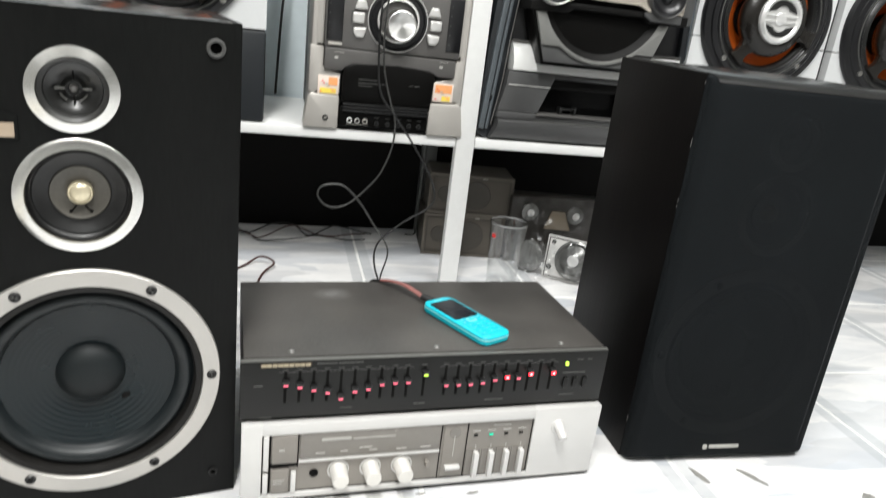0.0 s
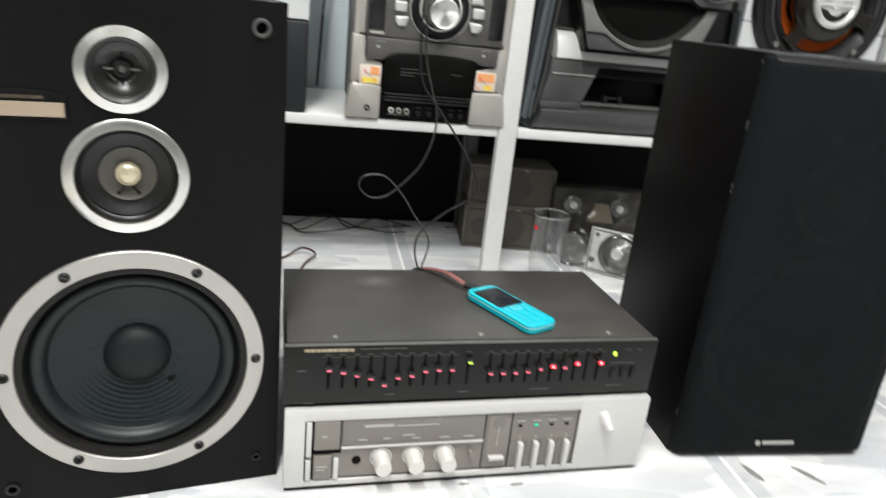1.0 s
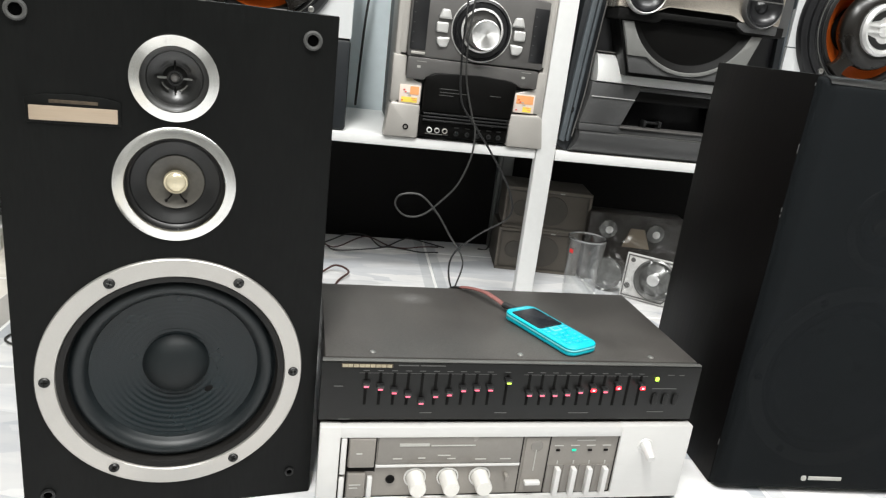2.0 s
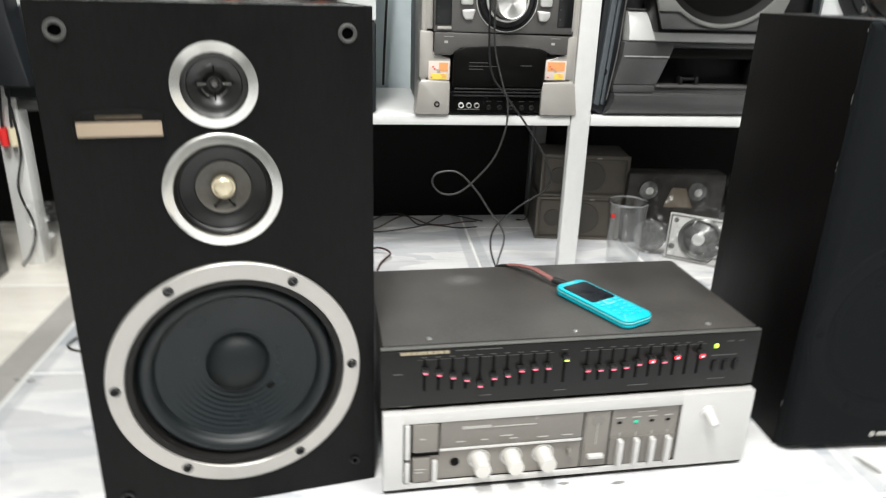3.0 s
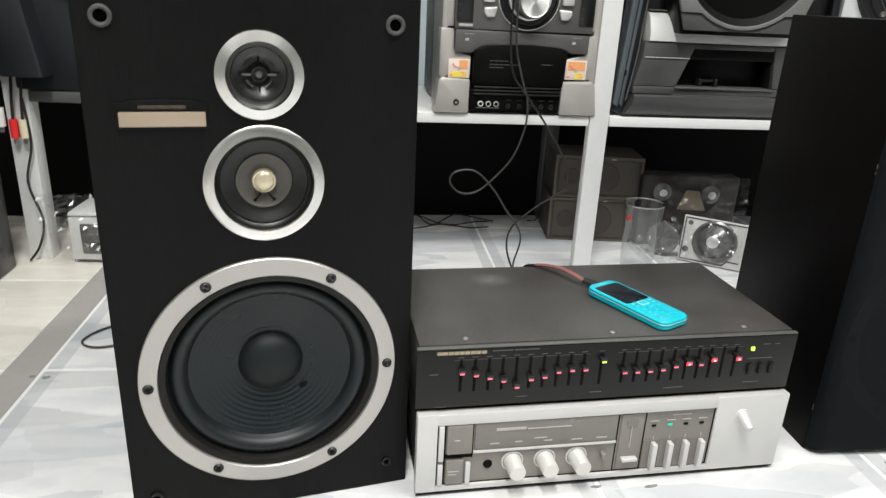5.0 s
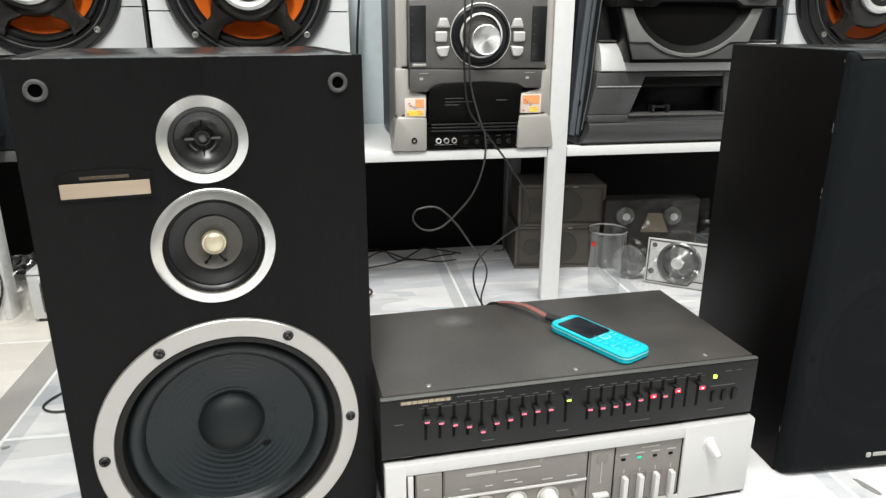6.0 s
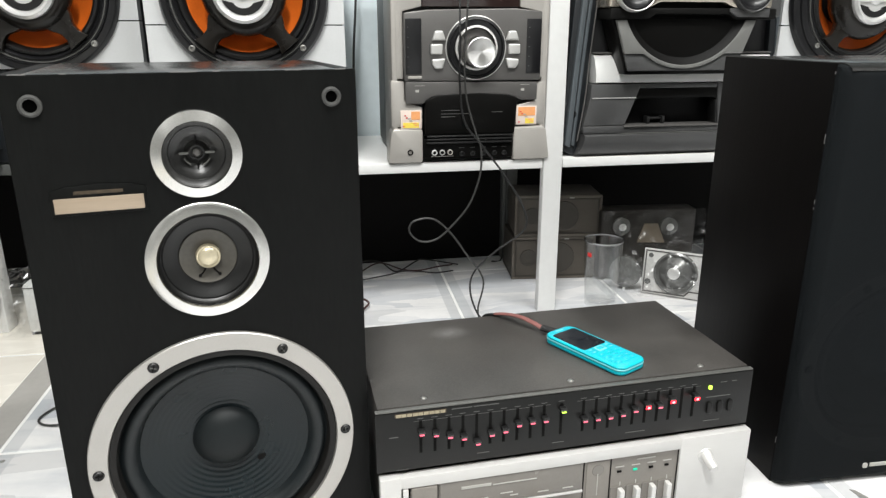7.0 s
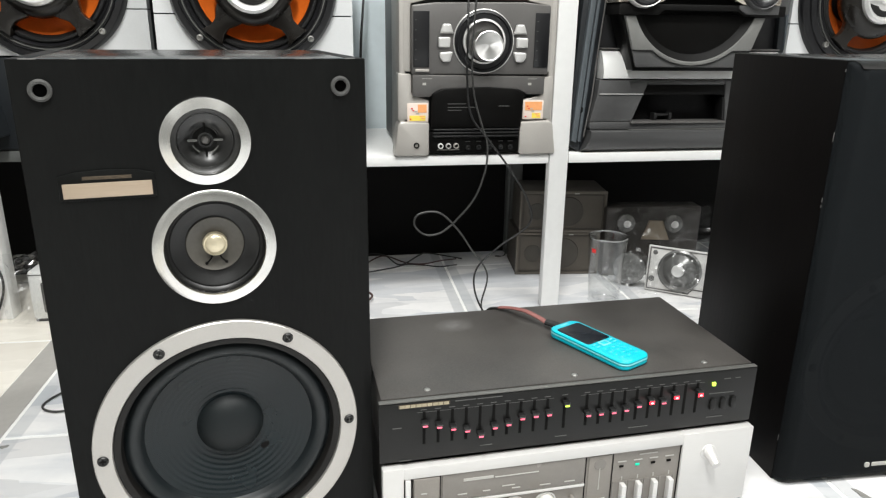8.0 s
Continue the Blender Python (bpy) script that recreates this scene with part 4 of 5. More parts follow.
part("deck_front", prism([(-0.118, mz(0.446)), (0.124, mz(0.446)), (0.124, mz(0.561)), (0.075, mz(0.566)), (-0.078, mz(0.563)), (-0.118, mz(0.558))], -0.003, 0.04, 0.003), MCGREY, mc, "gunmetal disc deck with a big volume knob")
for x0, x1 in ((-0.1155, -0.0880), (0.0965, 0.1225)):
    pan = part("level_panel", box(x0, x1, -0.0045, 0.0, mz(0.458), mz(0.549), 0.001), BBBLACK, mc)
    for k in range(5):
        part("level_mark", box(x0 + 0.003, x0 + 0.0055, -0.0052, -0.0044, mz(0.470 + k * 0.016), mz(0.4712 + k * 0.016)), INK, pan)
part("lower_lip", box(-0.112, -0.088, -0.006, 0.0, mz(0.4505), mz(0.455), 0.001), MCSILVER, mc)
kc = (0.006, mz(0.501))
kr = part("volume_ring", lathe([(0.0525, 0.002), (0.051, 0.006), (0.047, 0.0075), (0.0455, 0.004), (0.038, 0.003), (0.0365, 0.010), (0.033, 0.012), (0.0315, 0.006)], kc[0], kc[1], 72), BBBLACK, mc, "glossy black ring round the knob")
part("silver_ring", lathe([(0.0532, 0.002), (0.053, 0.0055), (0.0518, 0.0062), (0.0512, 0.0050)], kc[0], kc[1], 72), BBSILVER, kr)
part("inner_ring", lathe([(0.0372, 0.004), (0.0368, 0.0112), (0.0345, 0.0128), (0.0335, 0.0120)], kc[0], kc[1], 72), BBSILVER, kr)
part("volume_knob", lathe([(0.0262, 0.004), (0.0256, 0.034), (0.0245, 0.0372), (0.0235, 0.0378), (0.0225, 0.0372), (0, 0.0380)], 0, 0, 64), CHROME, mc, "spun chrome volume knob", at=(kc[0] + 0.002, 0, kc[1] - 0.0065))
KEY_OUTLINES = (((0.0500, 0.2095), (0.0560, 0.2268), (0.0720, 0.2268), (0.0778, 0.2105), (0.0775, 0.2085), (0.0505, 0.2085)),
        ((0.0565, 0.1852), (0.0560, 0.2052), (0.0815, 0.2048), (0.0815, 0.1855)),
        ((0.0505, 0.1795), (0.0525, 0.1815), (0.0790, 0.1795), (0.0780, 0.1690), (0.0715, 0.1610), (0.0560, 0.1615)))
for s in (-1, 1):
    for outline in KEY_OUTLINES:
        cz_ = sum(z for _, z in outline) / len(outline)
        key = part("function_key", prism([(0.0055 + s * (0.0655 + (x - 0.0655) * 0.82), cz_ + (z - cz_) * 0.86) for x, z in outline], -0.0090, 0.0, 0.0024, 3), BBSILVER, mc, "raised silver key")
        part("key_skirt", prism([(0.0055 + s * x, z) for x, z in outline], -0.0030, 0.0, 0.001), BBGREY, key)
part("tape_lid", prism([(-0.116, mz(0.446)), (0.119, mz(0.443)), (0.119, mz(0.412)), (0.090, mz(0.412)), (0.072, mz(0.420)), (-0.070, mz(0.420)), (-0.086, mz(0.408)), (-0.116, mz(0.408))], -0.002, 0.03, 0.002), MCGREY, mc)
for x in (-0.100, 0.088):
    part("print_mark", box(x, x + 0.017, -0.0026, -0.0018, mz(0.4385), mz(0.4392)), PALEINK, mc)
    part("print_mark", box(x + 0.001, x + 0.007, -0.0026, -0.0018, mz(0.428), mz(0.432)), PALEINK, mc)
part("tape_bay", prism([(-0.083, mz(0.354)), (0.079, mz(0.354)), (0.083, mz(0.416)), (0.062, mz(0.4225)), (0.015, mz(0.4255)), (-0.062, mz(0.4225)), (-0.083, mz(0.414))], -0.0045, 0.03, 0.003), TAPEBLACK, mc, "glossy black tape bay")
for x0, x1, z in ((-0.055, -0.022, 0.396), (-0.055, -0.004, 0.390), (-0.055, -0.030, 0.385), (0.036, 0.056, 0.392)):
    part("print_mark", box(x0, x1, -0.0050, -0.0042, mz(z), mz(z + 0.0009)), INK, mc)
for k in range(3):
    part("bay_rib", box(-0.080, 0.076, -0.0065, 0.02, mz(0.3385 + k * 0.0058), mz(0.3418 + k * 0.0058), 0.0012), DARKPLASTIC, mc)
jp = part("jack_panel", box(-0.0855, 0.0775, 0.001, 0.03, 0.006, mz(0.347), 0.002), TAPEBLACK, mc)
for k, x in enumerate((-0.066, -0.052, -0.038)):
    part("phono_socket", lathe([(0.0050, 0.0), (0.0048, 0.005), (0.0034, 0.0055), (0.0030, 0.002)], x, mz(0.3225), 24, y=0.001), (WHITEPLASTIC, BBSILVER, MCSILVER)[k], jp)
    part("socket_core", lathe([(0.0031, 0.0025), (0.0012, 0.0025), (0.0011, 0.0045), (0, 0.0046)], x, mz(0.3225), 20, y=0.001), BLACK, jp)
for x in (-0.016, 0.004, 0.024, 0.044, 0.062):
    part("phono_socket", lathe([(0.0046, 0.0), (0.0044, 0.003), (0.0028, 0.0034), (0.0026, 0.001), (0, 0.001)], x, mz(0.319), 20, y=0.001), DARKPLASTIC, jp)
    part("print_mark", box(x - 0.005, x + 0.004, 0.0002, 0.0011, mz(0.3295), mz(0.3303)), INK, jp)
part("socket_line", box(-0.072, -0.032, 0.0002, 0.0011, mz(0.3150), mz(0.3158)), PALEINK, jp)
part("headphone_socket", lathe([(0.0052, 0), (0.0050, 0.0016), (0.0030, 0.0018), (0.0026, -0.002), (0, -0.002)], -0.109, mz(0.324), 24), BLACK, mc)
for x0, x1, z0, z1, a in ((-0.125, -0.088, 0.363, 0.397, 0), (0.083, 0.121, 0.366, 0.401, 1)):
    st = part("sticker", box(x0, x1, 0.0022, 0.0048, mz(z0 + 0.002), mz(z1), 0.0004), STICKER, mc, "orange and yellow paper sticker")
    w = x1 - x0
    part("sticker_patch", box(x0 + w * (0.5 if not a else 0.1), x1 - 0.003, 0.0016, 0.0030, mz(z0 + 0.018), mz(z1 - 0.002)), STICKORANGE, st)
    for j in range(7):
        px, pz = x0 + 0.004 + (j * 0.37 % 1) * (w - 0.013), z0 + 0.006 + (j * 0.61 % 1) * 0.022
        part("sticker_print", box(px, px + 0.003 + 0.004 * (j % 3) / 2, 0.0012, 0.0026, mz(pz), mz(pz + 0.0018)), (REDPLASTIC, PALEINK, STICKORANGE)[j % 3], st)
    part("sticker_patch", box(x0 + (0.004 if not a else w * 0.45), x1 - 0.005, 0.0016, 0.0030, mz(z0 + 0.004), mz(z0 + 0.013)), STICKYELLOW, st)
part("display", box(-0.0855, 0.0855, 0.008, 0.03, mz(0.5675), mz(0.672), 0.002), MCDARK, mc, "dark brown display window")
part("card_slot", box(-0.106, -0.090, 0.0045, 0.010, mz(0.582), mz(0.600), 0.001), BLACK, mc)

# ---- large black and silver audio system on the shelf ----
bb = thing("party_audio_system", SHELF @ pose(0.245, -0.006, 0.3041), "black and dark silver party audio system on the shelf", "stereo")
part("body", box(-0.180, 0.180, 0.03, 0.32, 0.012, 0.42, 0.01), BBBLACK, bb)
sd = [(-0.226, 0.012), (-0.203, 0.001), (-0.196, 0.0), (-0.182, mz(0.41)), (-0.176, mz(0.50)), (-0.160, 0.42), (-0.205, 0.42), (-0.220, 0.17)]
part("side_wing", prism(sd, 0.02, 0.26, 0.004), CABDARK, bb, "charcoal side wing")
part("side_wing", prism([(-x, z) for x, z in sd][::-1], 0.02, 0.26, 0.004), CABDARK, bb, "charcoal side wing")
# facets paler than the wing, painted as if lit
for s in (-1, 1):
    for a, b, d in ((0.0, 0.0105, 0.012), (0.0135, 0.0205, 0.016)):
        pts = [(-0.2215 + a, 0.022), (-0.2215 + b, 0.018), (-0.2105 + b, 0.17), (-0.190 + b, 0.415), (-0.190 + a, 0.415), (-0.2105 + a, 0.17)]
        part("wing_facet", prism([(s * -x, z) for x, z in pts][::-s], d, 0.024, 0.002), WINGLIT, bb, "wing facet with its light painted blue-grey")
part("wing_strip", tube([(-0.2, 0.008, 0.03), (-0.1885, 0.010, 0.107), (-0.183, 0.012, 0.18), (-0.172, 0.014, 0.30), (-0.166, 0.014, 0.40)], 0.0014, 6), MCGREY, bb)
part("wing_socket", lathe([(0.007, 0), (0.0065, 0.002), (0.004, 0.002), (0.003, -0.002), (0, -0.002)], -0.207, 0.078, 20, y=0.018), DARKPLASTIC, bb)
def strip(rows, back):
    """A front moulded along x: rows of (left x, right x, y, z) from bottom to top, closed to a flat back."""
    bm = bmesh.new()
    rings = []
    for x0, x1, y, z in rows:
        rings.append([bm.verts.new((x0 + (x1 - x0) * k / 6, y, z)) for k in range(7)])
    rear = [[bm.verts.new((row[0].co.x, back, row[0].co.z)), bm.verts.new((row[-1].co.x, back, row[0].co.z))] for row in rings]
    for a, b in zip(rings, rings[1:]):
        for k in range(6):
            bm.faces.new((a[k], a[k + 1], b[k + 1], b[k]))
    for i in range(len(rings) - 1):
        bm.faces.new((rear[i][0], rings[i][0], rings[i + 1][0], rear[i + 1][0]))
        bm.faces.new((rings[i][-1], rear[i][1], rear[i + 1][1], rings[i + 1][-1]))
    for i, o in ((0, 1), (len(rings) - 1, -1)):
        bm.faces.new(([rear[i][0], rear[i][1]] + rings[i][::-1])[::o])
    bmesh.ops.recalc_face_normals(bm, faces=bm.faces[:])
    return bm


part("plinth", strip([(-0.2010, 0.2010, 0.016, 0.0012), (-0.1985, 0.1985, 0.006, 0.0080), (-0.1935, 0.1935, -0.003, 0.0200), (-0.1905, 0.1905, -0.006, 0.0300), (-0.1900, 0.1900, -0.005, 0.0400), (-0.1905, 0.1905, -0.001, 0.0425)], 0.06), BBGREY, bb, "dark silver foot curving under")
part("lower_front", join(prism([(-0.1910, 0.0435), (0.1910, 0.0435), (0.1925, 0.0575), (-0.1925, 0.0575)], 0.001, 0.06, 0.002),
                         prism([(-0.1928, 0.0580), (-0.1115, 0.0580), (-0.0865, 0.1240), (-0.0865, 0.1330), (-0.1800, 0.1330), (-0.1815, 0.108)], 0.001, 0.06, 0.002),
                         prism([(0.1928, 0.0580), (0.0760, 0.0580), (0.0690, 0.1240), (0.0690, 0.1330), (0.1800, 0.1330), (0.1815, 0.108)], 0.001, 0.06, 0.002),
                         box(-0.0870, 0.0695, 0.002, 0.06, 0.1242, 0.1328, 0.002)), BBGREY, bb, "dark silver lower front")
part("groove_line", box(-0.1780, -0.0935, -0.0012, 0.003, 0.1070, 0.1086, 0.0003), BBSILVER, bb)
part("lip", box(-0.1145, 0.0765, -0.004, 0.03, 0.0545, 0.0582, 0.0012), MCGREY, bb)
# thin paler line drawn for the subtle highlight along this edge
part("lip", box(-0.1175, 0.0775, -0.002, 0.03, 0.0425, 0.0437, 0.0005), TRIMDARK, bb)
tray = part("tray_bay", box(-0.1080, 0.0745, 0.030, 0.056, 0.0582, 0.1235), HOLE, bb, "open black bay")
part("bay_hood", prism([(-0.1000, 0.0960), (-0.0870, 0.1238), (0.0685, 0.1238), (0.0720, 0.1010), (0.0640, 0.1060), (-0.0880, 0.1060)], 0.003, 0.03, 0.002), TAPEBLACK, tray)
part("bay_cheek", prism([(0.0715, 0.0590), (0.0745, 0.0590), (0.0705, 0.1010), (0.0680, 0.1010)], 0.003, 0.03, 0.0008), DARKPLASTIC, tray)
for x in (-0.062, -0.032):
    part("bay_latch", box(x, x + 0.006, 0.012, 0.030, 0.0585, 0.0720, 0.0015), DARKPLASTIC, tray)
part("bay_latch", box(-0.056, -0.032, 0.016, 0.030, 0.0660, 0.0700, 0.0012), DARKPLASTIC, tray)
part("silver_band", strip([(-0.1735, 0.1735, 0.004, 0.1342), (-0.1738, 0.1738, -0.0015, 0.1360), (-0.1742, 0.1742, -0.0020, 0.1480), (-0.1750, 0.1750, 0.0010, 0.1620), (-0.1755, 0.1755, 0.0070, 0.1760), (-0.1758, 0.1758, 0.0140, 0.1830), (-0.1760, 0.1760, 0.0290, 0.1850)], 0.05), BANDSILVER, bb, "bright silver band")
part("band_ledge", box(-0.1765, 0.1765, 0.0100, 0.05, 0.1856, 0.1880, 0.0008), MCGREY, bb)
cxd, czd, rd = -0.0265, 0.288, 0.121


def bow(r, a0, a1, n=30):
    return [(cxd + r * math.cos(radians(a0 + (a1 - a0) * k / n)), czd + r * math.sin(radians(a0 + (a1 - a0) * k / n))) for k in range(n + 1)]


dip = math.degrees(math.asin((0.1858 - czd) / 0.1275))
rim_ = math.degrees(math.asin((0.2425 - czd) / rd))
part("cradle_plate", prism([(-0.1625, 0.2465), (-0.1315, 0.1505), (0.0785, 0.1505), (0.1135, 0.2465)], -0.0270, 0.02, 0.002), TAPEBLACK, bb, "black plate behind the cradle")
part("cradle_step", prism([(-0.1385, 0.1855)] + bow(0.1272, 180 - dip, 360 + dip) + [(0.0860, 0.1855), (0.0770, 0.1570), (-0.1290, 0.1570)], -0.0330, -0.0272, 0.0012), BBGREY, bb, "dark grey step under the cradle")
part("cradle", prism([(-0.1575, 0.2425), (-0.1385, 0.1862)] + bow(0.1275, 180 - dip, 360 + dip) + [(0.0860, 0.1862), (0.1060, 0.2425)] + bow(rd, 360 + rim_, 180 - rim_), -0.0370, -0.0272, 0.0012), CRADLE, bb, "grey crescent cradle round a black dish")
part("dish", lathe([(0.1212, 0.006), (0.118, 0.003), (0.105, -0.004), (0.08, -0.010), (0.05, -0.013), (0, -0.014)], cxd, czd, 72, y=-0.0290), DISHBLACK, bb, "concave matt black dish")
part("hood", prism([(-0.1720, 0.2440), (-0.1000, 0.2440), (-0.0900, 0.2520), (0.0480, 0.2520), (0.0600, 0.2440), (0.1400, 0.2440), (0.1400, 0.2620), (-0.1720, 0.2620)], -0.042, 0.02, 0.002), DISHBLACK, bb)
part("hood_side", prism([(0.0470, 0.2560), (0.0620, 0.2475), (0.1240, 0.2475), (0.1240, 0.2620), (0.0470, 0.2620)], -0.046, -0.0425, 0.001), BBGREY, bb)
part("upper_front", prism([(-0.1750, 0.2630), (-0.1020, 0.2630), (-0.0830, 0.2715), (0.0360, 0.2715), (0.0560, 0.2625), (0.1280, 0.2625), (0.1330, 0.400), (-0.1750, 0.400)], -0.044, 0.03, 0.003), CHAMPAGNE, bb, "champagne silver upper front")
part("upper_cheek", prism([(0.1290, 0.2480), (0.1520, 0.2480), (0.1520, 0.400), (0.1340, 0.400)], -0.036, 0.03, 0.003), BBGREY, bb)
for x in (-0.131, 0.086):
    tw = part("tweeter", lathe([(0.034, 0.0), (0.033, 0.004), (0.030, 0.0045), (0.0275, 0.001), (0.020, -0.004), (0.012, -0.006), (0.008, -0.002), (0, 0.001)], x, 0.2915, 48, y=-0.0512), BBBLACK, bb)
    part("tweeter_ring", lathe([(0.0372, 0.0), (0.0362, 0.0085), (0.0345, 0.0112), (0.0325, 0.0100), (0.0318, 0.0060)], x, 0.2915, 48, y=-0.0440), BBSILVER if x < 0 else BBGREY, tw)
    part("guard_bar", box(x - 0.032, x + 0.032, -0.0560, -0.0540, 0.2995, 0.3015, 0.0006), MCGREY, tw)

# ---- loudspeakers with orange coaxial drivers on the shelf ----
def coaxial(m, label, hub=1.0, joint=0.233):
    cab = thing("orange_cone_loudspeaker", m, label, "loudspeaker", "orange-coned loudspeakers on the shelves")
    w, h = 0.156, 0.48
    cz, hole = 0.282, 0.100
    part("cabinet", join(box(-w + 0.002, w - 0.002, 0.05, 0.26, 0, h, 0.004), box(-w + 0.002, -w + 0.014, 0.019, 0.0505, 0, h), box(w - 0.014, w - 0.002, 0.019, 0.0505, 0, h),
                         box(-w + 0.0145, w - 0.0145, 0.019, 0.0505, h - 0.012, h - 0.0005)), CABDARK, cab)
    part("lower_front", box(-w, w, 0.0, 0.02, 0.001, 0.156, 0.006), CABDARK, cab, "charcoal lower front")
    part("bass_port", lathe([(0.045, 0.001), (0.043, 0.004), (0.038, 0.002), (0.033, -0.012), (0, -0.014)], 0.06, 0.095, 40), BLACK, cab)

    def bite(z, side):
        """The round edge of the driver opening from one end of the line z to the other."""
        a = math.asin((z - cz) / hole)
        a0, a1 = (a, -math.pi - a) if side < 0 else (math.pi - a, a)
        return [(hole * math.cos(a0 + (a1 - a0) * k / 20), cz + hole * math.sin(a0 + (a1 - a0) * k / 20)) for k in range(21)]

    part("panel", prism([(-w, 0.158), (w, 0.158), (w, joint)] + bite(joint, -1) + [(-w, joint)], 0.0, 0.02), PANELWHITE, cab, "silver-white front panel", smooth=False)
    part("panel", prism([(w, 0.46), (-w, 0.46), (-w, joint + 0.002)] + bite(joint + 0.002, 1) + [(w, joint + 0.002)], 0.0, 0.02), PANELWHITE, cab, "silver-white front panel", smooth=False)
    part("frame_bead", lathe([(0.1120, 0.0148), (0.1126, 0.0164), (0.1136, 0.0164), (0.1142, 0.0148)], 0, cz, 96), TRIMDARK, cab)
    part("driver_frame", lathe([(0.132, 0.0), (0.1315, 0.008), (0.128, 0.0135), (0.119, 0.0150), (0.1175, 0.0175), (0.1155, 0.0150), (0.110, 0.0145), (0.108, 0.0170), (0.105, 0.0140), (0.103, 0.008)], 0, cz, 96), BBBLACK, cab, "black driver frame")
    part("surround", lathe([(0.104, 0.010), (0.101, 0.014), (0.097, 0.0150), (0.093, 0.011), (0.0905, 0.003)], 0, cz, 96), RUBBER, cab)
    part("orange_cone", lathe([(0.091, 0.004), (0.084, -0.004), (0.065, -0.024), (0.04, -0.048)], 0, cz, 80), ORANGE, cab, "orange cone")
    part("inner_cone", lathe([(0.046, -0.040), (0.03, -0.044), (0, -0.046)], 0, cz, 48), BLACK, cab)
    bridge = part("bridge", lathe([(0.052 * hub, -0.010), (0.064 * hub, 0.012), (0.0655 * hub, 0.020), (0.063 * hub, 0.028), (0.0585 * (1 + hub) / 2, 0.0345), (0.054, 0.039), (0.049, 0.040), (0.042, 0.037)], 0, cz, 64), HUB, cab, "three-armed black bridge over the cone")
    if hub > 1.0:
        part("outer_flange", lathe([(0.1465, 0.0), (0.1460, 0.0060), (0.1430, 0.0105), (0.1370, 0.0120), (0.1310, 0.0118)], 0, cz, 96), BBBLACK, cab, "glossy black outer flange")
        # paler rings added for the highlight stripes on the glossy surround
        for k in range(3):
            r = 0.0960 + 0.0035 * k
            part("surround_ridge", lathe([(r - 0.0010, 0.0140), (r, 0.0162 - 0.0006 * k), (r + 0.0010, 0.0140)], 0, cz, 96), INKPLASTIC, cab)
    for a in (90, 231, 309) if hub == 1.0 else (98, 232, 342):
        arm = prism([(0.045, -0.030), (0.066, -0.021), (0.080, -0.0125), (0.092, -0.0125), (0.106, -0.019), (0.106, 0.019), (0.092, 0.0125), (0.080, 0.0125), (0.066, 0.021), (0.045, 0.030)], -0.026, -0.012, 0.002)
        part("bridge_arm", arm, HUB, bridge, m=Matrix.Translation((0, 0, cz)) @ Matrix.Rotation(radians(-a), 4, "Y"))
    part("tweeter_cap", lathe([(0.0475, 0.028), (0.0465, 0.038), (0.042, 0.0425), (0.038, 0.0415), (0.034, 0.0365), (0.02, 0.0355), (0, 0.0355)], 0, cz, 64, y=-0.007), CAPSILVER, cab, "silver tweeter cap")
    for s in (-1, 1):
        pts = [(0.034 * math.cos(radians(a)), 0.034 * math.sin(radians(a))) for a in range(20, 161, 10)] + [(0.016 * math.cos(radians(a)), 0.012 + 0.012 * math.sin(radians(a))) for a in range(160, 19, -20)]
        part("cap_window", prism([(x, cz + s * z) for x, z in pts][::s], -0.0452, -0.042), DARKPLASTIC, cab)
    for s in (-1, 1):
        part("cap_bar", box(-0.036, 0.036, -0.0470, -0.0440, cz + s * 0.0055 - 0.0012, cz + s * 0.0055 + 0.0012, 0.0006), CAPSILVER, cab)
    part("cap_dome", lathe([(0.0125, 0.034), (0.0120, 0.0375), (0.0080, 0.0395), (0, 0.0400)], 0, cz, 40, y=-0.007), CAPSILVER, cab, "bright centre dome")
    for a in (44, 136, 224, 316):
        x, z = 0.1205 * math.cos(radians(a)), cz + 0.1205 * math.sin(radians(a))
        part("screw", lathe([(0.0052, 0.014), (0.0050, 0.0185), (0.003, 0.019), (0.0022, 0.016), (0, 0.016)], x, z, 20), STEEL if a in (224, 316) else DARKPLASTIC, cab)
    return cab


first = coaxial(SHELF @ pose(-0.529, 0.004, 0.3041), "loudspeaker with silver-white front and orange coaxial driver, on the shelf")
wide = coaxial(SHELF @ pose(0.590, 0.004, 0.3041), "loudspeaker with broad-hubbed orange coaxial driver, on the shelf", 1.12)
copy_thing(wide, SHELF @ pose(0.923, 0.004, 0.3041))
copy_thing(first, pose(-0.444, 0.718, 0.3112, 0, 0, -5))

# ---- small things under the shelf ----
tum = thing("glass_tumbler", pose(0.534, 0.617, 0.0), "empty clear glass tumbler with a small red print, on the floor", "glass")
gl = lathe([(0, 0.004), (0.028, 0.004), (0.0292, 0.0), (0.0306, 0.002), (0.0385, 0.134), (0.0384, 0.1362), (0.0372, 0.1368), (0.0362, 0.1355), (0.0290, 0.010), (0, 0.009)], 0, 0, 56)
part("tumbler_wall", gl, GLASS, tum, m=Matrix.Rotation(radians(-90), 4, "X"))
part("rim", lathe([(0.0389, 0.1345), (0.0392, 0.1362), (0.0378, 0.1374), (0.0362, 0.1364), (0.0364, 0.1345)], 0, 0, 56, closed=True), GLASSRIM, tum, "rounded glass rim", m=Matrix.Rotation(radians(-90), 4, "X"))
part("red_print", box(-0.0050, 0.0050, -0.0006, 0.0004, -0.004, 0.004, 0.0002), REDPLASTIC, tum, "small red print", m=Matrix.Translation((-0.0346, -0.0122, 0.111)) @ Matrix.Rotation(radians(-70), 4, "Z"))
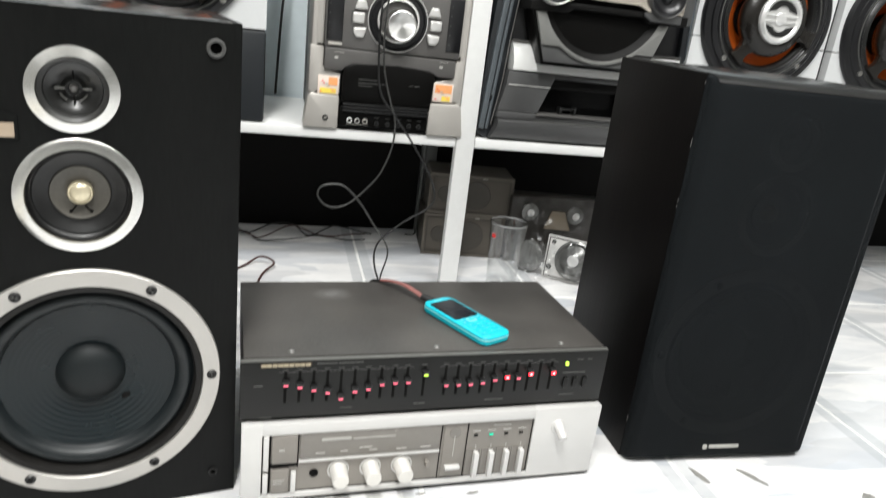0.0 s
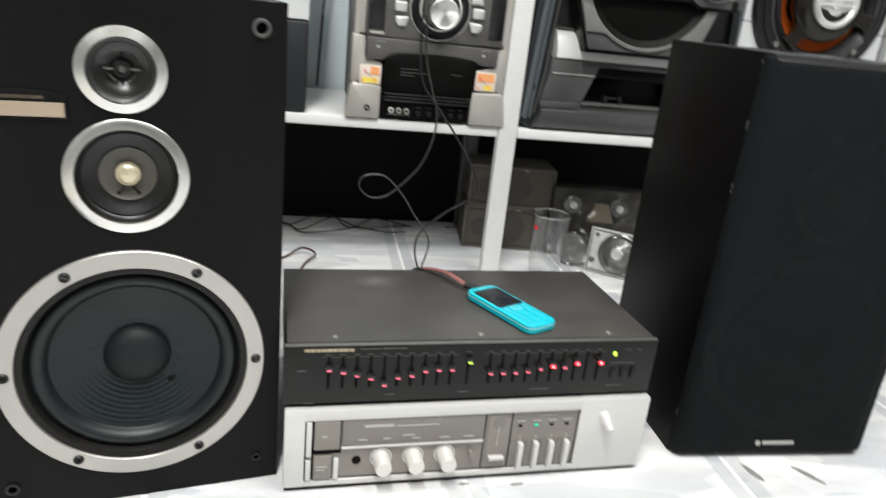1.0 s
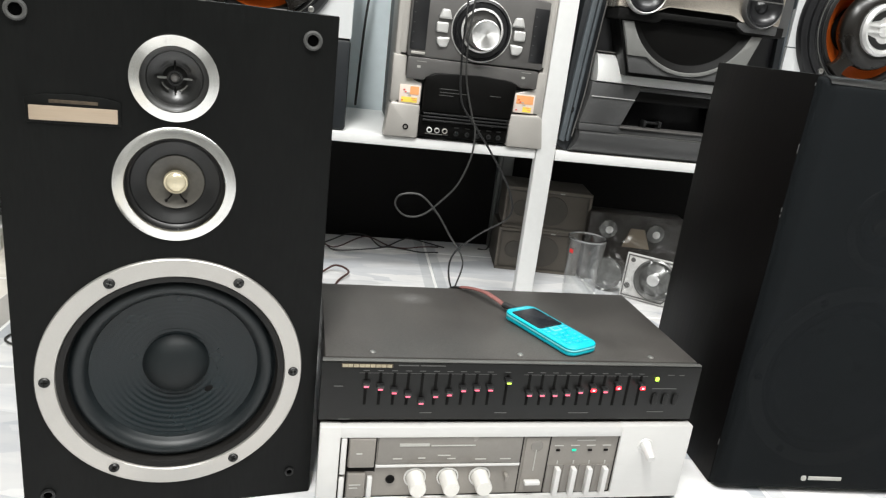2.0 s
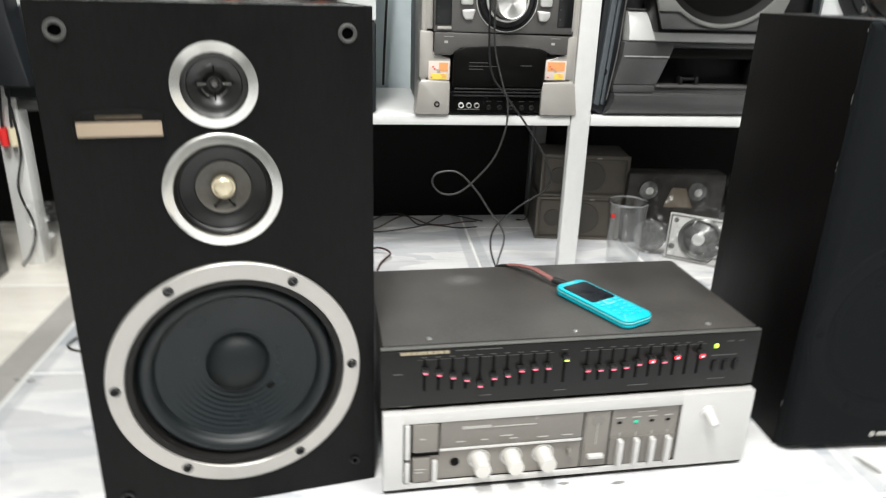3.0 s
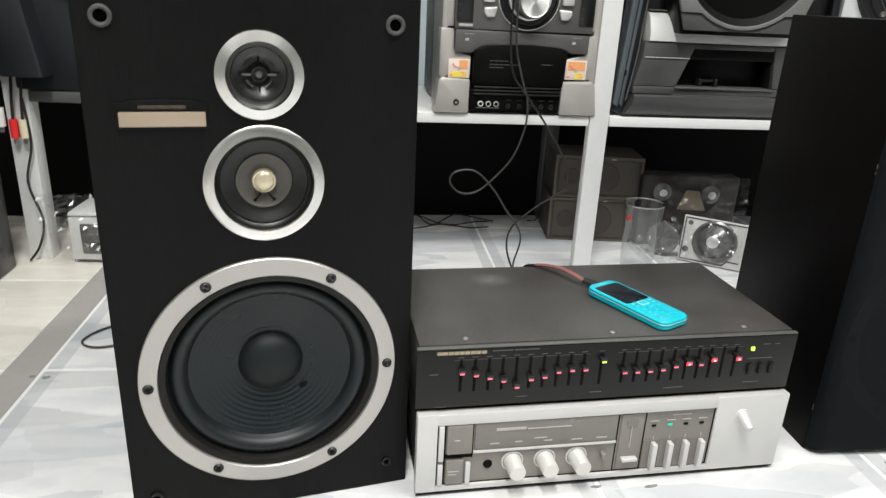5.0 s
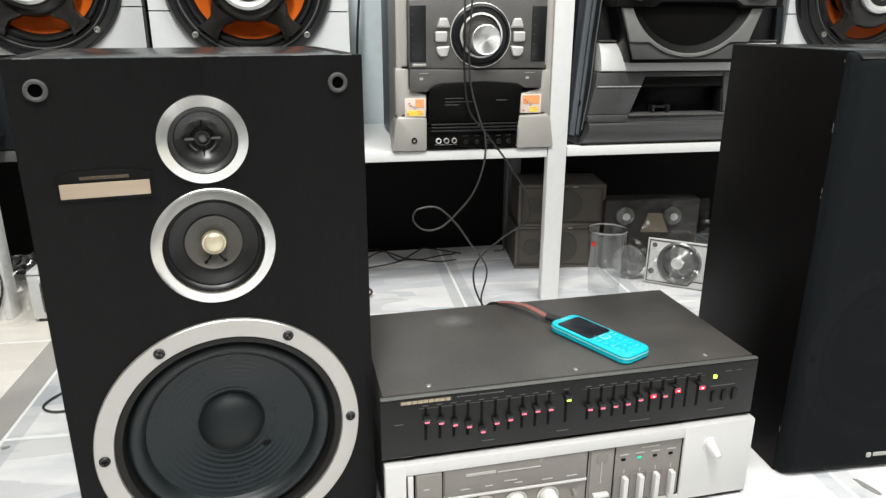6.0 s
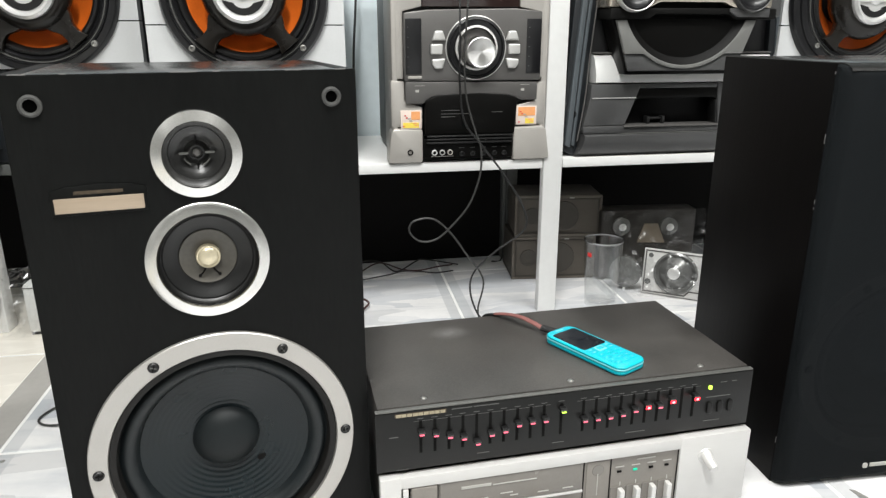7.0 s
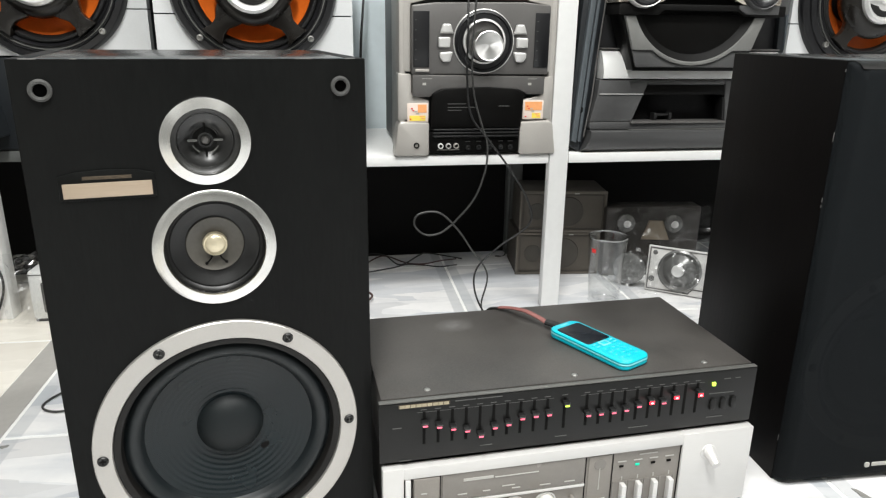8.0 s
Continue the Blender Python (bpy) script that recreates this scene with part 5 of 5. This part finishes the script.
for ob in tum.children:
    ob.visible_shadow = False


def small_speaker(m, w, h, label):
    b = thing("small_loudspeaker", m, label, "loudspeaker", "stacked small loudspeakers")
    # darker than the frame: shade on sides and top is put in the colour
    part("cabinet", box(0, w, 0.004, 0.12, 0, h, 0.004), BOXDRIVER, b)
    part("frame", join(box(0, w, 0, 0.006, 0, 0.006, 0.001), box(0, w, 0, 0.006, h - 0.006, h, 0.001), box(0, 0.006, 0, 0.006, 0.006, h - 0.006, 0.001), box(w - 0.006, w, 0, 0.006, 0.006, h - 0.006, 0.001)), BOXBROWN, b)
    part("grille", box(0.006, w - 0.006, 0.002, 0.006, 0.006, h - 0.006), BOXGRILLE, b)
    part("frame_line", join(box(0.008, w - 0.008, -0.0006, 0.001, 0.0075, 0.0090), box(0.008, w - 0.008, -0.0006, 0.001, h - 0.0090, h - 0.0075), box(0.008, 0.0095, -0.0006, 0.001, 0.009, h - 0.009), box(w - 0.0095, w - 0.008, -0.0006, 0.001, 0.009, h - 0.009)), BOXDRIVER, b)
    part("name_mark", box(w * 0.62, w * 0.62 + 0.010, -0.001, 0.001, h - 0.0062, h - 0.0040), PALEINK, b)
    for x, r in ((w * 0.56, h * 0.36), (w * 0.2, h * 0.2)):
        part("driver", lathe([(r, 0.0), (r * 0.97, 0.0014), (r * 0.85, 0.001), (r * 0.4, 0.0004), (0, 0.0006)], x, h / 2, 40, y=0.002), BOXDRIVER, b)
    return b


small_speaker(pose(0.406, 0.797, 0.0, 0, 0, -9), 0.187, 0.0975, "small brown-grey loudspeaker box lying on the floor")
small_speaker(pose(0.411, 0.799, 0.0980, 0, 0, -11), 0.190, 0.0920, "small brown-grey loudspeaker box stacked on another")

# wrapped drivers
pk = thing("wrapped_driver_kit", pose(0.645, 0.655, 0.0, 0, 0, -39), "car loudspeaker drivers with silver plate in crumpled clear film", "packaged speakers")
tilt = Matrix.Rotation(radians(-7), 4, "X")
plate = part("silver_plate", prism([(0.0, 0.003), (0.150, 0.003), (0.150, 0.098), (0.0, 0.098)], 0.0, 0.005, 0.001), SILVER, pk, "silver crossover plate", m=tilt)
for pts in ([(0.003, 0.006), (0.088, 0.006), (0.096, 0.016), (0.118, 0.016), (0.118, 0.0185), (0.095, 0.0185), (0.087, 0.0085), (0.003, 0.0085)], [(0.003, 0.0925), (0.147, 0.0925), (0.147, 0.095), (0.003, 0.095)], [(0.003, 0.009), (0.0055, 0.009), (0.0055, 0.092), (0.003, 0.092)]):
    part("plate_line", prism(pts, -0.0010, 0.0006), MCGREY, plate, "dark printed border", m=tilt)
part("plate_driver", lathe([(0.0440, 0.0), (0.0435, 0.005), (0.040, 0.007), (0.037, 0.004), (0.033, 0.0005), (0.028, 0.004), (0.020, 0.011), (0.012, 0.015), (0.005, 0.0165), (0, 0.017)], 0.066, 0.052, 48), DOME, plate, "dark domed driver", m=tilt)
part("driver_cap", lathe([(0.0125, 0.0145), (0.012, 0.0175), (0.008, 0.0190), (0, 0.0195)], 0.064, 0.054, 32), CAPSILVER, plate, "bright cap", m=tilt)
for x, z, r in ((0.014, 0.084, 0.0050), (0.012, 0.028, 0.0062), (0.138, 0.080, 0.005)):
    part("plate_hole", lathe([(r, 0.0), (r * 0.9, 0.0016), (r * 0.6, 0.0012), (0, 0.0006)], x, z, 20), DOME, plate, m=tilt)
rear = pk.matrix_world.inverted() @ pose(0.674, 0.737, 0.0, 0, 0, -8)
part("backing_tray", box(-0.085, 0.130, 0.0, 0.05, 0.001, 0.160, 0.008), TRAYDARK, pk, "dark backing tray", m=rear)
for x, z in ((-0.040, 0.124), (0.066, 0.122)):
    part("tweeter", lathe([(0.020, 0), (0.0195, 0.006), (0.016, 0.008), (0.011, 0.010), (0.005, 0.013), (0, 0.0135)], x, z, 32, y=-0.001), DOME, pk, m=rear.copy())
    part("tweeter_cap", lathe([(0.0085, 0.0095), (0.008, 0.0130), (0.004, 0.0150), (0, 0.0155)], x, z, 24, y=-0.001), CAPSILVER, pk, m=rear.copy())
part("card", prism([(-0.002, 0.087), (0.060, 0.085), (0.042, 0.128), (0.012, 0.129)], -0.004, -0.0005), CARD, pk, "buff paper card", m=rear.copy())
part("spare_driver", lathe([(0.034, 0.0), (0.033, 0.007), (0.029, 0.009), (0.024, 0.010), (0.012, 0.014), (0, 0.016)], -0.036, 0.040, 40, y=0.010), DOME, pk, "driver wrapped in film")


def crumple(x0, x1, z0, z1, y, deep, seed):
    """A sheet of film with folds, standing in x and z."""
    bm = bmesh.new()
    nx, nz = 26, 22
    grid = [[bm.verts.new((x0 + (x1 - x0) * i / nx, y - deep * abs(noise.noise(Vector((i * 0.33, k * 0.33, seed)))) - deep * 0.22 * abs(noise.noise(Vector((i * 0.9, k * 0.8, seed + 5)))),
                           z0 + (z1 - z0) * k / nz + 0.006 * noise.noise(Vector((i * 0.5, 3.0, seed)))  * (k / nz))) for i in range(nx + 1)] for k in range(nz + 1)]
    for k in range(nz):
        for i in range(nx):
            bm.faces.new((grid[k][i], grid[k][i + 1], grid[k + 1][i + 1], grid[k + 1][i]))
    return bm


fl = part("film", crumple(-0.090, 0.135, 0.004, 0.165, -0.024, 0.022, 1.7), FILMTHIN, pk, "crumpled clear film", m=rear.copy())
fl2 = part("film", crumple(-0.075, 0.030, 0.002, 0.085, -0.012, 0.036, 4.2), FILM, pk, "crumpled clear film")
fl3 = part("film", crumple(0.052, 0.140, 0.030, 0.105, -0.020, 0.022, 9.4), FILM, pk, "crumpled clear film")
for ob in (fl, fl2, fl3):
    ob.visible_shadow = False

# small white device in a bag at the foot of the far post
dev = thing("small_white_device", pose(-0.543, 0.713, 0.0, 0, 0, -6), "small white plastic device in a clear bag on the floor", "device")
part("casing", box(0.0, 0.115, 0.0, 0.10, 0.004, 0.097, 0.006), WHITEPLASTIC, dev)
part("lid_line", box(0.001, 0.114, -0.0006, 0.05, 0.0895, 0.0912), MCGREY, dev)
part("window", box(0.022, 0.075, -0.002, 0.002, 0.018, 0.076, 0.003), MCGREY, dev, "grey front window")
part("window_bar", box(0.030, 0.066, -0.004, 0.0, 0.038, 0.042, 0.001), DARKPLASTIC, dev)
part("foot_rail", box(0.004, 0.111, 0.002, 0.09, 0.0, 0.0042), RUBBER, dev)
bag = part("bag", crumple(-0.04, 0.12, 0.002, 0.135, -0.008, 0.03, 8.1), FILM, dev, "crumpled clear bag", smooth=False)
bag.visible_shadow = False

# ---- leads ----
def lead(name, points, radius, material, label, m=None):
    t = thing(name, m or pose(0, 0, 0), label, "cable")
    part("cable", tube(points, radius, 8), material, t)
    return t


def s2(u, z, d=-0.03):
    return (u, d, z)


lead("hanging_cable", [s2(-0.176, 0.70), s2(-0.184, 0.60), s2(-0.188, 0.513, -0.05), s2(-0.184, 0.448), s2(-0.176, 0.381), s2(-0.147, 0.341), s2(-0.107, 0.290), s2(-0.066, 0.226), s2(-0.060, 0.180), s2(-0.114, 0.140), s2(-0.155, 0.101), s2(-0.161, 0.060), s2(-0.145, 0.016, -0.04), s2(-0.12, 0.003, -0.05), s2(-0.06, 0.003, -0.03)],
     0.0018, CABLE, "black cable hanging in front of the mini hi-fi to the floor", SHELF)
lead("hanging_cable", [s2(-0.168, 0.70), s2(-0.174, 0.58, -0.045), s2(-0.180, 0.49, -0.05), s2(-0.172, 0.42), s2(-0.155, 0.36), s2(-0.145, 0.331), s2(-0.146, 0.286), s2(-0.163, 0.235), s2(-0.191, 0.199), s2(-0.224, 0.170), s2(-0.255, 0.167), s2(-0.274, 0.186), s2(-0.266, 0.205), s2(-0.230, 0.207), s2(-0.197, 0.177), s2(-0.170, 0.138), s2(-0.137, 0.086), s2(-0.146, 0.030), s2(-0.150, 0.004, -0.05), s2(-0.19, 0.003, -0.06)],
     0.0017, GREYCABLE, "dark grey cable with a loop, hanging to the floor", SHELF)
lead("thin_cable", [s2(0.006, 0.285, 0.330), s2(0.006, 0.24, 0.332), s2(0.005, 0.15, 0.333), s2(0.003, 0.06, 0.332), s2(-0.004, 0.004, 0.325), s2(-0.03, 0.003, 0.315)], 0.0016, GREYCABLE, "thin dark cable hanging down the back panel", SHELF)
random.seed(4)
for k in range(3):
    pts = [(-0.02 + 0.32 * j / 7 + random.uniform(-0.02, 0.02), 0.87 + 0.03 * k + 0.03 * math.sin(j * 1.7 + k * 2) + random.uniform(-0.015, 0.015), 0.004 + 0.012 * (0.5 + 0.5 * math.sin(j * 2.3 + k))) for j in range(8)]
    lead("floor_cable", pts, 0.0016, BROWNCABLE if k % 2 else CABLE, "tangled wire lying on the floor under the shelf")
lead("floor_cable", [(0.02, 0.52, 0.003), (0.05, 0.66, 0.003), (0.075, 0.70, 0.012), (0.05, 0.73, 0.014), (0.02, 0.71, 0.004), (-0.02, 0.66, 0.003)], 0.0022, BROWNCABLE, "brown-red wire curled on the floor")
lead("wall_cable", [(0.105, 0.98, 0.75), (0.100, 0.96, 0.60), (0.088, 0.92, 0.50), (0.082, 0.90, 0.42), (0.078, 0.90, 0.32)], 0.0026, CABLE, "black cable hanging in front of the blue wall")
lead("floor_cable", [(-0.30, 0.44, 0.003), (-0.38, 0.44, 0.003), (-0.418, 0.42, 0.003), (-0.434, 0.385, 0.003), (-0.41, 0.365, 0.003), (-0.36, 0.375, 0.003), (-0.29, 0.39, 0.003)], 0.0016, GREYCABLE, "grey wire curled on the tiles")

plug = thing("phono_leads", pose(-0.603, 0.735, 0, 0, 0, -6), "red, white and cream phono plugs hung over the white post", "cable")
for x, z, mat_, nm in ((-0.024, 0.262, WHITEPLASTIC, "white_plug"), (-0.004, 0.243, REDPLASTIC, "red_plug"), (0.012, 0.243, CREAMPLUG, "cream_plug")):
    part(nm, tube([(x, -0.012, z + 0.02), (x, -0.012, z), (x, -0.012, z - 0.012)], 0.0070, 12, smooth=False), mat_, plug)
    part("pin", tube([(x, -0.012, z - 0.011), (x, -0.012, z - 0.022)], 0.0035, 10, smooth=False), STEEL, plug)
    part("lead", tube([(x, -0.012, z + 0.018), (x + 0.003, -0.013, z + 0.05), (x + 0.006, -0.010, 0.33), (x + 0.002, 0.004, 0.372)], 0.0024, 8), CABLE, plug)
part("lead", tube([(0.016, -0.010, 0.30), (0.020, -0.012, 0.22), (0.002, -0.008, 0.15), (0.018, -0.008, 0.08), (0.006, -0.010, 0.03), (-0.01, -0.02, 0.004)], 0.0022, 8), CABLE, plug)

# black ribbed cabinets beside the post
def ribbed(m, w, d, h, label):
    c = thing("black_cabinet", m, label, "cabinet", "black cabinets beside the post")
    part("body", box(-w, 0, 0, d, 0, h, 0.004), WRAP, c)
    for k in range(int(h / 0.022) - 2):
        part("rib", box(-w + 0.012, -0.012, -0.005, 0.001, 0.03 + k * 0.022, 0.040 + k * 0.022, 0.0015), DARKPLASTIC, c)
    return c


ribbed(pose(-0.637, 0.605, 0, 0, 0, -3), 0.22, 0.095, 0.415, "black ribbed cabinet standing on the floor")
ribbed(pose(-0.640, 0.395, 0, 0, 0, -2), 0.22, 0.190, 0.36, "black ribbed cabinet standing on the floor")
upper = thing("black_upper_cabinet", pose(-0.64, 0.735, 0.4465, 0, 0, -6), "black cabinet standing on the beige ledge", "cabinet")
part("body", box(-0.30, 0.0, 0.0, 0.22, 0, 0.30, 0.004), WRAP, upper)
sat = thing("charcoal_satellite", pose(-0.634, 0.716, 0.3115, 0, 0, -6), "small charcoal loudspeaker on the shelf beside the post", "loudspeaker")
part("body", prism([(0.0, 0.026), (0.030, 0.026), (0.030, 0.258), (0.014, 0.262), (-0.004, 0.12)], 0.0, 0.10, 0.003), CABDARK, sat)
part("foot", box(0.058, 0.098, 0.03, 0.09, 0.0, 0.0275, 0.002), DARKPLASTIC, sat)
part("curved_cover", prism([(0.031, 0.027), (0.101, 0.027), (0.096, 0.06), (0.083, 0.14), (0.077, 0.258), (0.031, 0.262)], -0.022, 0.095, 0.004), CABDARK, sat, "charcoal curved cover")
part("seam", box(0.026, 0.028, -0.001, 0.003, 0.030, 0.16), BLACK, sat)

low = thing("black_low_box", pose(-0.56, 0.206, 0, 0, 0, -55), "low black box lying on the floor", "box")
part("body", box(0.0, 0.42, -0.26, 0.0, 0.0, 0.05, 0.004), VINYL, low)
part("lid", box(0.012, 0.408, -0.248, -0.012, 0.0502, 0.053, 0.001), DARKPLASTIC, low)

# scuffs and grit
for x, y, l, w, a in ((0.571, -0.024, 0.020, 0.0055, -78), (0.642, -0.034, 0.022, 0.0050, -60), (0.779, -0.094, 0.010, 0.008, 0), (0.558, -0.153, 0.008, 0.006, 40), (0.20, -0.006, 0.006, 0.002, 0), (0.262, -0.013, 0.008, 0.0025, 5), (-0.452, 0.290, 0.006, 0.004, 10), (-0.470, 0.294, 0.004, 0.003, 0), (-0.40, 0.03, 0.018, 0.002, 40)):
    bits = thing("floor_scuff", pose(x, y, 0, 0, 0, a), "dark scuff of dirt on the tiles", "dirt", "scuffs on the tiles")
    n = 14
    out = [(l * math.cos(2 * math.pi * k / n) * random.uniform(0.75, 1.1), w * math.sin(2 * math.pi * k / n) * random.uniform(0.6, 1.1)) for k in range(n)]
    part("scuff", prism(out, -0.0009, -0.0001), DIRT, bits, m=lay)

# ---- floor: grout bed and tiles ----
floor = part("floor", box(X0 - 0.1, X1 + 0.1, Y0 - 0.1, Y1 + 0.1, -0.06, -0.0008), GROUT, None, smooth=False)
tagged(floor, "pale printed ceramic tile floor with white joints", "floor", kind="structure")
TX, TY, GAP = 0.343, 0.310, 0.005
GRID = Matrix.Translation((0.2005, -0.046, 0)) @ Matrix.Rotation(radians(-4.0), 4, "Z")
shape = box(-TX / 2 + GAP / 2, TX / 2 - GAP / 2, -TY / 2 + GAP / 2, TY / 2 - GAP / 2, -0.008, 0.0, 0.0012, 1)
tile_mesh = bpy.data.meshes.new("tile")
shape.to_mesh(tile_mesh)
shape.free()
tile_mesh.materials.append(TILE)
cream_shape = box(-TX / 2 + GAP / 2, TX / 2 - 0.050, -TY / 2 + GAP / 2, TY / 2 - GAP / 2, -0.008, 0.0, 0.0012, 1)
cream_mesh = bpy.data.meshes.new("cream_tile")
cream_shape.to_mesh(cream_mesh)
cream_shape.free()
cream_mesh.materials.append(CREAMTILE)
band_shape = box(TX / 2 - 0.0495, TX / 2 - 0.002, -TY / 2, TY / 2, -0.008, 0.0, 0.0006, 1)
band_mesh = bpy.data.meshes.new("band_tile")
band_shape.to_mesh(band_mesh)
band_shape.free()
band_mesh.materials.append(GREYBAND)
for i in range(-6, 8):
    for k in range(-9, 5):
        c = GRID @ Vector(((i + 0.5) * TX, (k + 0.5) * TY, 0))
        if not (X0 - 0.1 < c.x < X1 + 0.1 and Y0 - 0.1 < c.y < Y1 + 0.1):
            continue
        for nm, me in ((("tile", tile_mesh),) if i != -3 else (("tile", cream_mesh), ("band_tile", band_mesh))):
            ob = new(nm, me)
            ob.parent = floor
            ob.matrix_world = Matrix.Translation(c) @ Matrix.Rotation(radians(-4.0), 4, "Z")
